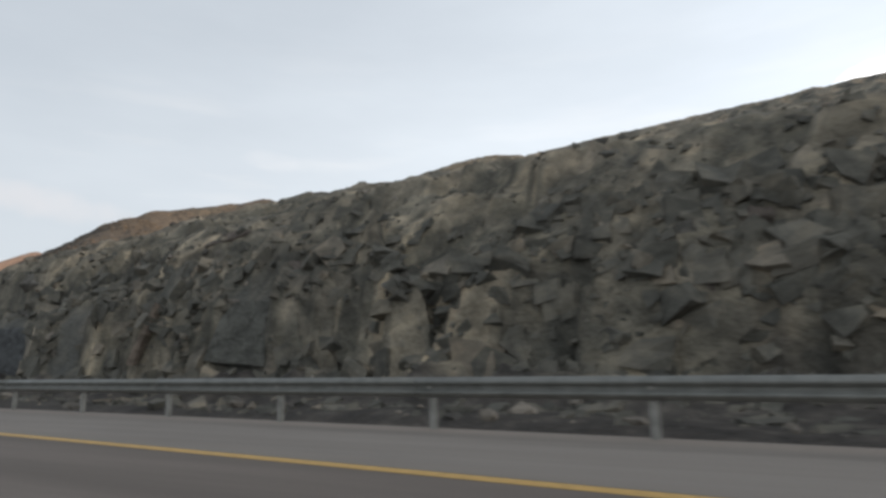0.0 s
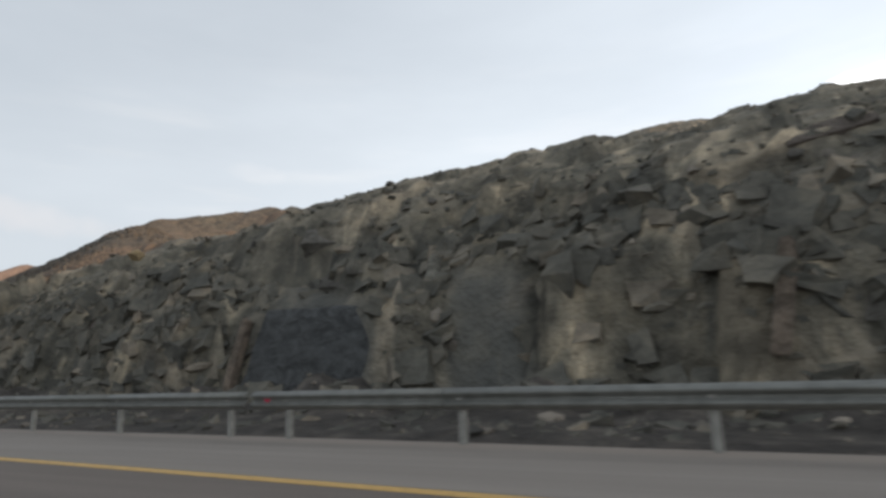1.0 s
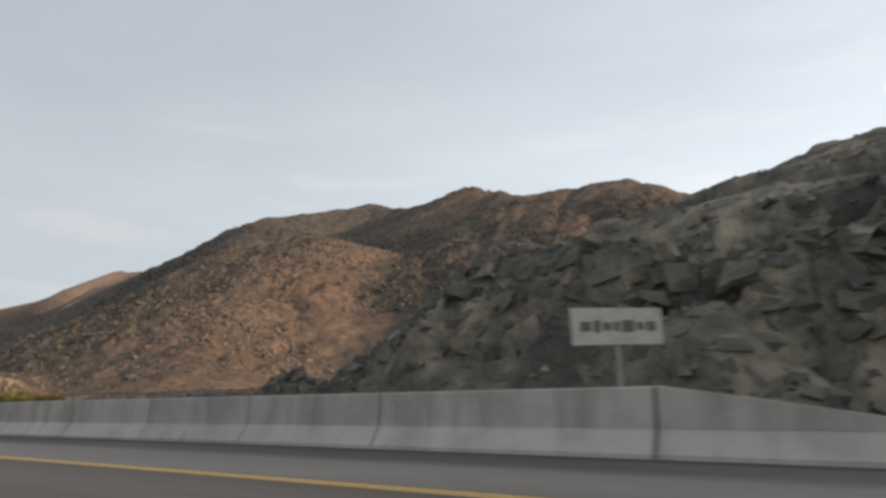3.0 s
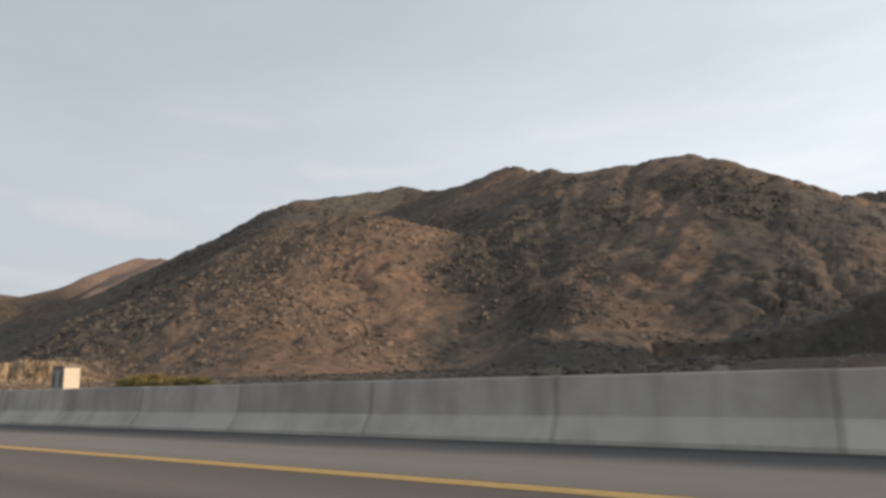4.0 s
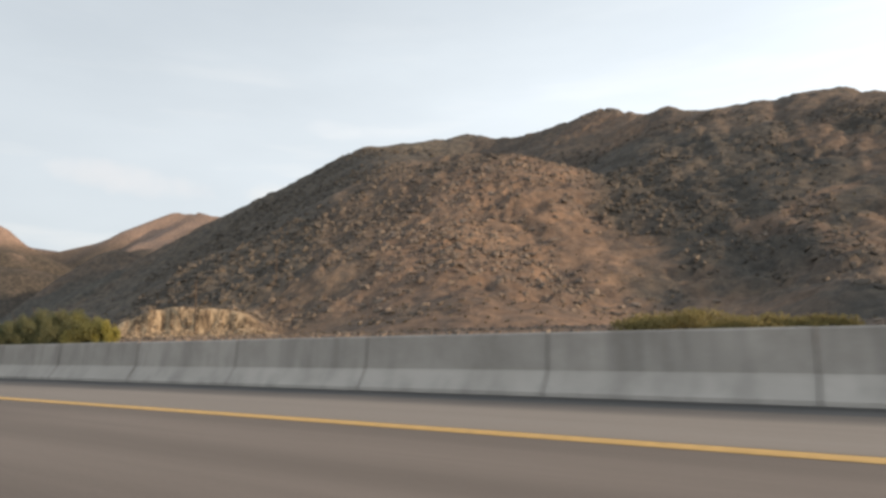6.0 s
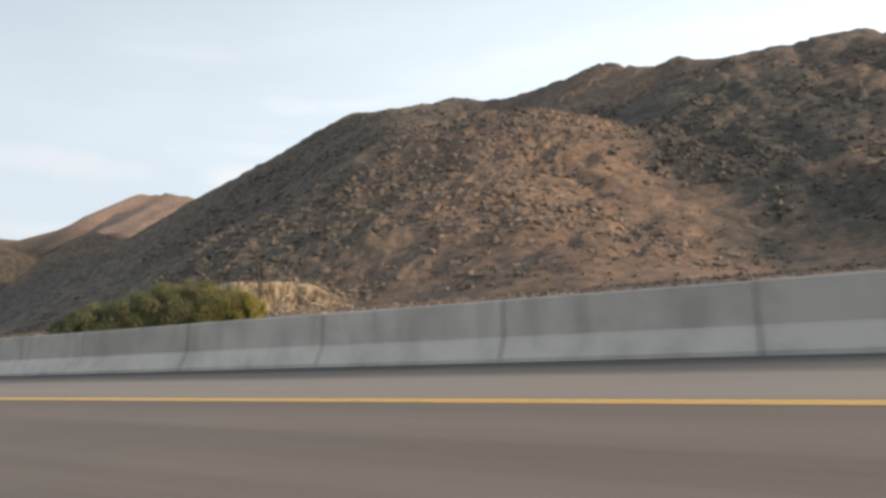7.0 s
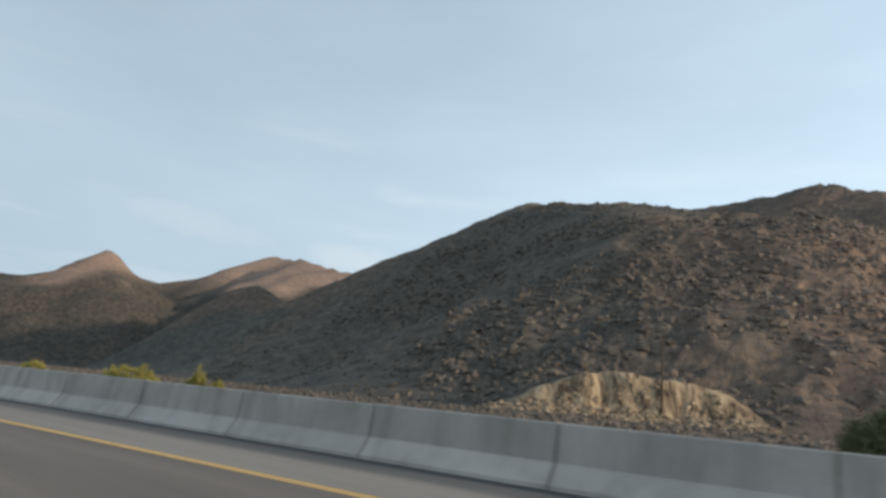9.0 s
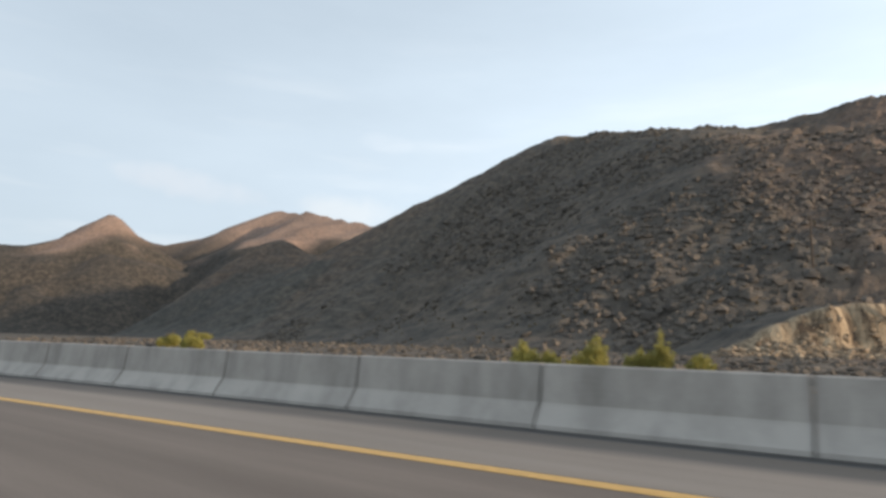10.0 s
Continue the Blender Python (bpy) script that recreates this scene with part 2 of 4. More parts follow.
def mat_rock(name, dark, light):
    m, nt, b = material(name, 0.9)
    co = where(nt)
    rnd = nt.nodes.new("ShaderNodeNewGeometry").outputs["Random Per Island"]
    c = ramp(nt, rnd, [(0.0, dark), (0.6, tuple((a + d) / 2 for a, d in zip(dark, light))), (1.0, light)])
    f = noise_fac(nt, co, 2.5, 4, 0.65)
    c = mixc(nt, span(nt, f, 0.45, 0.7, 0.0, 0.6), c, dark)
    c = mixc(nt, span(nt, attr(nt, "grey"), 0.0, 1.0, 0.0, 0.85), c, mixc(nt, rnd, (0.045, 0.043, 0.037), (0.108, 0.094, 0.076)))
    nt.links.new(c, b.inputs["Base Color"])
    bump(nt, b, f, 0.6, 0.2)
    return m


def mat_leaf(name, a, bcol):
    m, nt, b = material(name, 0.7)
    rnd = nt.nodes.new("ShaderNodeNewGeometry").outputs["Random Per Island"]
    c = ramp(nt, rnd, [(0.0, a), (1.0, bcol)])
    big = noise_fac(nt, where(nt), 0.5, 2, 0.5)
    c = mixc(nt, span(nt, big, 0.4, 0.65, 0.0, 0.5), c, tuple(v * 0.8 for v in a))
    nt.links.new(c, b.inputs["Base Color"])
    thin = nt.nodes.new("ShaderNodeBsdfTranslucent")
    nt.links.new(c, thin.inputs["Color"])
    both = nt.nodes.new("ShaderNodeMixShader")
    both.inputs["Fac"].default_value = 0.35
    nt.links.new(b.outputs["BSDF"], both.inputs[1])
    nt.links.new(thin.outputs["BSDF"], both.inputs[2])
    nt.links.new(both.outputs["Shader"], nt.nodes["Material Output"].inputs["Surface"])
    return m


def noise_mix(nt, value, noise_value):
    """value, its edge worn away by a noise."""
    n = nt.nodes.new("ShaderNodeMath")
    n.operation = "MULTIPLY"
    nt.links.new(value, n.inputs[0])
    nt.links.new(span(nt, noise_value, 0.3, 0.7, 0.6, 1.15), n.inputs[1])
    return n.outputs[0]


def mat_asphalt(name, base, pale, tracks=False, dirt_shade=False):
    m, nt, b = material(name, 0.85)
    co = where(nt)
    streak = noise_fac(nt, co, 0.9, 4, 0.6, (0.06, 1.6, 1.0))
    blot = noise_fac(nt, co, 0.25, 4, 0.6, (0.35, 1.0, 1.0))
    fine = noise_fac(nt, co, 30.0, 3, 0.7)
    c = mixc(nt, span(nt, streak, 0.3, 0.7), base, pale)
    c = mixc(nt, span(nt, blot, 0.5, 0.75, 0.0, 0.5), c, tuple(v * 0.7 for v in base))
    c = mixc(nt, span(nt, fine, 0.4, 0.8, 0.0, 0.35), c, tuple(v * 1.6 for v in pale))
    if tracks:
        # polished wheel tracks and the darker strip between them
        wave = nt.nodes.new("ShaderNodeMath")
        wave.operation = "SINE"
        scaled = nt.nodes.new("ShaderNodeMath")
        scaled.operation = "MULTIPLY"
        scaled.inputs[1].default_value = 3.7
        nt.links.new(attr(nt, "lateral"), scaled.inputs[0])
        nt.links.new(scaled.outputs[0], wave.inputs[0])
        c = mixc(nt, span(nt, wave.outputs[0], -0.6, 1.0, 0.0, 0.32), c, tuple(v * 0.72 for v in base))
    if dirt_shade:
        # dark dirt and the barrier's shade painted towards it, pale dust along the open edge
        c = mixc(nt, span(nt, noise_mix(nt, attr(nt, "dirt_shade"), blot), 0.15, 0.9, 0.0, 0.95), c, (0.093, 0.092, 0.09))
        c = mixc(nt, span(nt, noise_mix(nt, attr(nt, "dust"), blot), 0.2, 0.9, 0.0, 0.75), c, (0.3, 0.255, 0.215))
    nt.links.new(c, b.inputs["Base Color"])
    bump(nt, b, fine, 0.3, 0.01)
    return m


def mat_concrete(name, pale, stain):
    m, nt, b = material(name, 0.82)
    co = where(nt)
    rnd = nt.nodes.new("ShaderNodeObjectInfo").outputs["Random"]
    blot = noise_fac(nt, co, 0.8, 5, 0.65)
    drip = noise_fac(nt, co, 1.6, 4, 0.6, (1.0, 1.0, 0.12))
    fine = noise_fac(nt, co, 22.0, 3, 0.7)
    c = mixc(nt, rnd, tuple(v * 0.84 for v in pale), pale)
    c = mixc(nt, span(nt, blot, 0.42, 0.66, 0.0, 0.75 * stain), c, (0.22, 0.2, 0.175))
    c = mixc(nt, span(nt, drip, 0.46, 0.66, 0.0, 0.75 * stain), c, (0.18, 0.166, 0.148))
    # dirt washed out at the joints
    ob = nt.nodes.new("ShaderNodeTexCoord").outputs["Generated"]
    sep = nt.nodes.new("ShaderNodeSeparateXYZ")
    nt.links.new(ob, sep.inputs[0])
    side = nt.nodes.new("ShaderNodeMath")
    side.operation = "SUBTRACT"
    side.inputs[1].default_value = 0.5
    nt.links.new(sep.outputs["X"], side.inputs[0])
    dist = nt.nodes.new("ShaderNodeMath")
    dist.operation = "ABSOLUTE"
    nt.links.new(side.outputs[0], dist.inputs[0])
    edge = span(nt, dist.outputs[0], 0.484, 0.499, 0.0, 0.24)
    c = mixc(nt, edge, c, (0.11, 0.1, 0.09))
    c = mixc(nt, span(nt, fine, 0.55, 0.8, 0.0, 0.3), c, (0.5, 0.475, 0.435))
    nt.links.new(c, b.inputs["Base Color"])
    bump(nt, b, fine, 0.25, 0.01)
    return m


def mat_plain(name, colour, rough=0.6, metal=0.0, grain=0.25, scale=6.0):
    m, nt, b = material(name, rough, metal)
    f = noise_fac(nt, where(nt), scale, 4, 0.6)
    c = mixc(nt, span(nt, f, 0.4, 0.75, 0.0, 1.0), colour, tuple(v * (1 - grain) for v in colour))
    nt.links.new(c, b.inputs["Base Color"])
    return m


GROUND = mat_ground()
ASPHALT = mat_asphalt("worn_asphalt", (0.138, 0.115, 0.097), (0.195, 0.164, 0.14), tracks=True)
SHOULDER = mat_asphalt("pale_asphalt", (0.205, 0.18, 0.157), (0.258, 0.228, 0.199), dirt_shade=True)
GUTTER = mat_asphalt("gutter_dirt_shade", (0.07, 0.067, 0.062), (0.095, 0.09, 0.083))
PAINT = mat_plain("yellow_paint", (0.62, 0.39, 0.125), 0.6, 0.0, 0.35, 9.0)
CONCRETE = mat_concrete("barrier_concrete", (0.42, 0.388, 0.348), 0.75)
# lighter copy for the sloped foot: the sky's light is put into its colour
SKYLIT_FOOT = mat_concrete("skylit_concrete", (0.49, 0.452, 0.405), 0.4)
STEEL = mat_plain("galvanised_steel", (0.19, 0.192, 0.175), 0.55, 0.15, 0.35, 4.0)
POST = mat_plain("post_steel", (0.3, 0.295, 0.27), 0.65, 0.15, 0.4, 7.0)
RED = mat_plain("red_reflector", (0.55, 0.03, 0.08), 0.35)
SUNLIT_CREAM = mat_plain("sunlit_cream", (0.62, 0.57, 0.46), 0.55, 0.0, 0.15, 3.0)
SIGNFACE = mat_plain("dusty_sign_white", (0.43, 0.405, 0.37), 0.6, 0.0, 0.25, 5.0)
CASE = mat_plain("cabinet_grey", (0.2, 0.185, 0.17), 0.6, 0.0, 0.3, 3.0)
PALE = mat_plain("cabinet_door_grey", (0.3, 0.3, 0.29), 0.6, 0.0, 0.2, 3.0)
DARK = mat_plain("dark_panel", (0.05, 0.05, 0.05), 0.5)
INK = mat_plain("sign_black", (0.12, 0.11, 0.1), 0.6)
TIMBER = mat_plain("weathered_timber", (0.1, 0.075, 0.055), 0.9, 0.0, 0.4, 5.0)
BARK = mat_plain("grey_bark", (0.11, 0.085, 0.06), 0.9, 0.0, 0.4, 8.0)
HILLROCK = mat_rock("hill_boulder", (0.11, 0.088, 0.072), (0.235, 0.186, 0.143))
CUTROCK = mat_rock("cutting_boulder", (0.06, 0.058, 0.053), (0.3, 0.26, 0.21))
GREEN = mat_leaf("green_leaf", (0.135, 0.143, 0.072), (0.23, 0.222, 0.11))
OLIVEGREEN = mat_leaf("olive_leaf", (0.16, 0.163, 0.065), (0.25, 0.238, 0.085))
OLIVE = mat_leaf("yellow_green_leaf", (0.27, 0.25, 0.065), (0.43, 0.39, 0.11))
TANGREEN = mat_leaf("dusty_olive_leaf", (0.23, 0.195, 0.08), (0.35, 0.29, 0.12))
DRY = mat_leaf("dry_scrub", (0.15, 0.125, 0.08), (0.24, 0.195, 0.12))

# ---- helpers ----
SPEED, BEND = 25.241, -0.239


def road_y(x):
    """The camera lane's centre line: a wide left-hand bend."""
    return BEND * (x / SPEED + 5.0) ** 2


def road_turn(x):
    """Heading of the road's tangent at x, degrees from the x axis."""
    return math.degrees(math.atan(2 * BEND * (x / SPEED + 5.0) / SPEED))


def along(x, lateral, z=0.0):
    """A place beside the road, lateral metres across from the lane's line."""
    return Vector((x, road_y(x) + lateral, z))


def part(name, bm, mat, parent=None, label=""):
    me = bpy.data.meshes.new(name)
    bm.to_mesh(me)
    bm.free()
    me.materials.append(mat)
    ob = new(name, me)
    if parent:
        ob.parent = parent
    if label:
        ob["label"] = label
    return ob


def box(bm, x0, x1, y0, y1, z0, z1, bevel=0.0):
    v = bmesh.ops.create_cube(bm, size=1.0)["verts"]
    for p in v:
        p.co = Vector((x0 + (p.co.x + 0.5) * (x1 - x0), y0 + (p.co.y + 0.5) * (y1 - y0), z0 + (p.co.z + 0.5) * (z1 - z0)))
    if bevel:
        es = list({e for p in v for e in p.link_edges})
        bmesh.ops.bevel(bm, geom=es, offset=bevel, segments=1, affect="EDGES")
    return bm


def rod(bm, x, y, z0, z1, r0, r1, n=10):
    bmesh.ops.create_cone(bm, cap_ends=True, segments=n, radius1=r0, radius2=r1, depth=z1 - z0,
                          matrix=Matrix.Translation((x, y, (z0 + z1) / 2)))
    return bm


# ---- terrain ----
RNG = np.random.RandomState(5)
PERM = RNG.permutation(512)
RAND = RNG.rand(512)


def hash2(i, j, k=0):
    return RAND[PERM[(PERM[(i + 17 * k) & 511] + j) & 511]]


def vnoise(x, y, k=0):
    i, j = np.floor(x).astype(int), np.floor(y).astype(int)
    u, v = x - i, y - j
    u, v = u * u * (3 - 2 * u), v * v * (3 - 2 * v)
    a = hash2(i, j, k) * (1 - u) + hash2(i + 1, j, k) * u
    b = hash2(i, j + 1, k) * (1 - u) + hash2(i + 1, j + 1, k) * u
    return (a * (1 - v) + b * v) * 2 - 1


def fbm(x, y, k=0, n=4, gain=0.5):
    s, a = 0.0, 1.0
    for o in range(n):
        s = s + a * vnoise(x * 2 ** o + 3.7 * o, y * 2 ** o - 5.1 * o, k + o)
        a *= gain
    return s


def blocks(x, y, k=0):
    """Angular blocks: each cell gets a height and a tilt of its own."""
    i, j = np.floor(x).astype(int), np.floor(y).astype(int)
    best = np.full(x.shape, 9.0)
    val = np.zeros(x.shape)
    for di in (-1, 0, 1):
        for dj in (-1, 0, 1):
            px, py = i + di + hash2(i + di, j + dj, k), j + dj + hash2(i + di, j + dj, k + 1)
            d = (x - px) ** 2 + (y - py) ** 2
            h = hash2(i + di, j + dj, k + 2) * 2 - 1
            tx, ty = hash2(i + di, j + dj, k + 3) - 0.5, hash2(i + di, j + dj, k + 4) - 0.5
            v = h + 1.6 * tx * (x - px) + 1.6 * ty * (y - py)
            near = d < best
            best = np.where(near, d, best)
            val = np.where(near, v, val)
    return val


# crest lines: side slope, rounding of the crest, then (x, y, height) along it
RIDGES = [
    (0.597, 8, [(-565.7, 221.1, 4.9), (-516.8, 224.7, 31.9), (-470.4, 294.3, 93.5), (-413.9, 310.4, 118.5), (-400.4, 407.2, 152.1), (-343.6, 391.6, 134.6), (-269, 345.3, 123.8), (-214.2, 286.6, 93.7), (-157.2, 297.5, 95.3), (-94.9, 325.3, 71.1), (-40, 330, 68.5)]),
    (0.833, 22, [(-366.9, 258, 97.1), (-259.9, 198.9, 64.5), (-243.6, 144.3, 27.1), (-213.3, 104.5, 6.8)]),
    (0.893, 6, [(-222.6, 291.1, 96.4), (-197.7, 240.4, 53.2), (-163.7, 183.6, 17.6), (-149.9, 118.3, 9.1)]),
    (0.634, 10, [(-432.1, 325.8, 123.3), (-293.6, 181.1, 61), (-290, 100, 8)]),
    # its first two points are an added, unseen rise that shades the cutting's crest
    (0.59, 8, [(200, 90, 58), (112, 72, 52), (90, 130, 58), (26.4, 128.2, 51.9), (22.7, 119, 48.5), (-36.9, 115.7, 44.2), (15.5, 124.5, 50.3), (-38.5, 77.9, 28.8), (-33, 71.9, 29.1), (-82.6, 58.8, 9.9), (-96.7, 42.3, 6)]),
    # its first three points are an unseen hill added to keep sun off the cutting
    (0.462, 8, [(420, -6, 98), (370, -6, 98), (110, 20, 32), (30, 24, 13), (4.6, 25, 11.1), (8.2, 27.1, 11.8), (-69.9, 46.1, 15), (-61.6, 35.6, 12), (-71.7, 17.7, 1.5), (-88.2, 22.4, 5.4)]),
    (0.85, 8, [(-721, 333.3, 38.2), (-782.8, 404, 95.5), (-849.8, 507.1, 164.8), (-940, 502, 172)]),
    (0.72, 2, [(-885.8, 202, 38.2), (-930.8, 295.2, 126.5), (-1000.3, 365.7, 107), (-1058.6, 438.6, 118), (-1000, 500, 134)]),
    (0.846, 8, [(-520, 223.4, 42.4), (-538.5, 212.7, 58), (-589.5, 232.2, 51.7), (-623.2, 263.5, 38.2), (-798, 381.5, 88.5)]),
    (0.6, 10, [(-849.8, 507.1, 162.8), (-800, 530, 152), (-750, 565, 143)]),
    (0.5, 8, [(-990, 140, 74), (-955, 215, 82), (-948, 236, 82)]),
    (0.7, 8, [(-940, 497, 165), (-945, 458, 145), (-978, 428, 118)]),
]
FOOT = 10.5          # the shoulder's edge, from the lane's line
WALL = 16.3          # the foot of the cutting's wall


def smooth(v, a, b):
    u = np.clip((v - a) / (b - a), 0, 1)
    return u * u * (3 - 2 * u)


def ridge_height(X, Y):
    acc = np.full(X.shape, np.exp(-3 / 5.0))
    for slope, r, pts in RIDGES:
        best = np.full(X.shape, -50.0)
        for a, b in zip(pts[:-1], pts[1:]):
            dx, dy = b[0] - a[0], b[1] - a[1]
            u = np.clip(((X - a[0]) * dx + (Y - a[1]) * dy) / (dx * dx + dy * dy), 0, 1)
            d = np.hypot(X - a[0] - u * dx, Y - a[1] - u * dy)
            best = np.maximum(best, a[2] + u * (b[2] - a[2]) - slope * (np.sqrt(d * d + r * r) - r))
        acc += np.exp(best / 5.0)
    return 5 * np.log(acc)


SCREE = [((-163, 166), (-154, 143), 5), ((-158, 184), (-156, 168), 5), ((-158, 236), (-144, 200), 10), ((-144, 200), (-133, 186), 9), ((-134, 184), (-139, 160), 8), ((-146, 150), (-128, 146), 5)]


def grey_with_far_shade(X, Y, Z):
    """The main hill and its eastern spur are of grey-green rock, the other spurs of red-brown scree; low on the far
    hills the grey is painted shade.
    """
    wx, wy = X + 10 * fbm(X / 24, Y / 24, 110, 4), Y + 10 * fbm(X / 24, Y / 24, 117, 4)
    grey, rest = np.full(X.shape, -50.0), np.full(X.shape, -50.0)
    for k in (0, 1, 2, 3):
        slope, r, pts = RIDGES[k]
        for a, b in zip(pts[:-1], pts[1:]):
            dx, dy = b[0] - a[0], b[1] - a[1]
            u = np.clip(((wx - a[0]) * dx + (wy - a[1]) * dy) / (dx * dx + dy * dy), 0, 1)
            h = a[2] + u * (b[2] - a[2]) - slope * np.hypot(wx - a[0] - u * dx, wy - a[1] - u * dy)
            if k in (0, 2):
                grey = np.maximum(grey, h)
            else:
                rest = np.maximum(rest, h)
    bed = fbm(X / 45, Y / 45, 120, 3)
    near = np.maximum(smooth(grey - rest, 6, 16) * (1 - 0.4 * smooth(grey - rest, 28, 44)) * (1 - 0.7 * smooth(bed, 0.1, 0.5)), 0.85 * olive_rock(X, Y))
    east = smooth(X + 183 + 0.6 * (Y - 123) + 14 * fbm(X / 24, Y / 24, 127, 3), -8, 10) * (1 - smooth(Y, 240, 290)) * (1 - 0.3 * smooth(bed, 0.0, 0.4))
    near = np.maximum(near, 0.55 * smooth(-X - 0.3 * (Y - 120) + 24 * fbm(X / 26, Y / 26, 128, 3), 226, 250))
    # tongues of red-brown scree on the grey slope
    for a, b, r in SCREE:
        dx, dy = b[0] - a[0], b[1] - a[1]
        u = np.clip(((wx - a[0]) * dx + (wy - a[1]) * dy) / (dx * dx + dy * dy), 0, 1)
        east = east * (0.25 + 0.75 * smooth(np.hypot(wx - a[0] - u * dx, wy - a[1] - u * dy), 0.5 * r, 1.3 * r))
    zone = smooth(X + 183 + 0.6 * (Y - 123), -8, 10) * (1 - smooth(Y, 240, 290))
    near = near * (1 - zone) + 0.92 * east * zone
    # below a wavering height the far hills' shade is painted in grey
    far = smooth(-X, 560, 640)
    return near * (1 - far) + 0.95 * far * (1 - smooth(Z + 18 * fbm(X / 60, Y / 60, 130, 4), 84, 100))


def olive_rock(X, Y):
    """The hill's western flank weathers to a paler olive grey."""
    return smooth(-(X + 290) - 0.35 * (Y - 150) + 30 * fbm(X / 30, Y / 30, 125, 3), -22, 14) * (1 - 0.6 * smooth(-X, 400, 490))


def cutting_mask(X, Y):
    edge = fbm(X / 18, Y / 18, 40, 3) * 8
    return smooth(X + edge, -104, -93) * (1 - smooth(Y + edge, 95, 150)) * smooth(Y - road_y(X), 0, 8)


# smooth plates in the cutting face: x, lateral, half width, half depth
PLATES = [(-39.3, 17.2, 2.7, 1.0), (-19.2, 17.2, 1.4, 0.9), (-32.8, 17.2, 1.4, 1.0), (-66.3, 16.8, 0.9, 0.8), (-64.2, 16.8, 1.0, 0.8)]


def plate_mask(X, lat):
    out = np.zeros(X.shape)
    for x, l, a, b in PLATES:
        out = np.maximum(out, np.exp(-np.abs((X - x + 0.3 * (lat - l)) / a) ** 6 - np.abs((lat - l + 0.2 * (X - x)) / b) ** 6))
    return out


def bank_mask(X, Y):
    """A scraped bank: its face runs from (-270, 59) to (-238, 83)."""
    u = ((X + 270) * 32 + (Y - 59) * 24) / 40.0
    n = (-(X + 270) * 24 + (Y - 59) * 32) / 40.0
    return u, n


def cut_blocks(X, Y):
    """Blasted blocks of three sizes in the cutting face."""
    bend = 0.35 * fbm(X / 5, Y / 5, 60, 2)
    b1 = blocks(X / 6.5 + bend + Y / 14, Y / 4.2, 21)
    b2 = blocks(X / 2.4 + bend, Y / 1.5 - X / 5, 27)
    b3 = blocks(X / 0.9, Y / 0.7, 36)
    return [(0.5 + 0.5 * b).clip(0, 1.3) for b in (b1, b2, b3)]


def cut_marks(X, Y):
    """A random shade for each block and shard of the cutting, and the distance to the block's seam."""
    bend = 0.35 * fbm(X / 5, Y / 5, 60, 2)
    out = []
    for x, y, k in ((X / 2.4 + bend, Y / 1.5 - X / 5, 27), (X / 0.9, Y / 0.7, 36)):
        i, j = np.floor(x).astype(int), np.floor(y).astype(int)
        best, second, shade = np.full(x.shape, 9.0), np.full(x.shape, 9.0), np.zeros(x.shape)
        for di in (-1, 0, 1):
            for dj in (-1, 0, 1):
                px, py = i + di + hash2(i + di, j + dj, k), j + dj + hash2(i + di, j + dj, k + 1)
                d = np.hypot(x - px, y - py)
                near = d < best
                second = np.where(near, best, np.minimum(second, d))
                shade = np.where(near, hash2(i + di, j + dj, k + 6), shade)
                best = np.where(near, d, best)
        out.append((shade, second - best))
    return out[0][0], out[1][0], out[0][1]


def talus(X):
    """Fallen rock fills the ditch at the cutting's western end."""
    return smooth(-X, 62, 70) * (1 - smooth(-X, 86, 94))


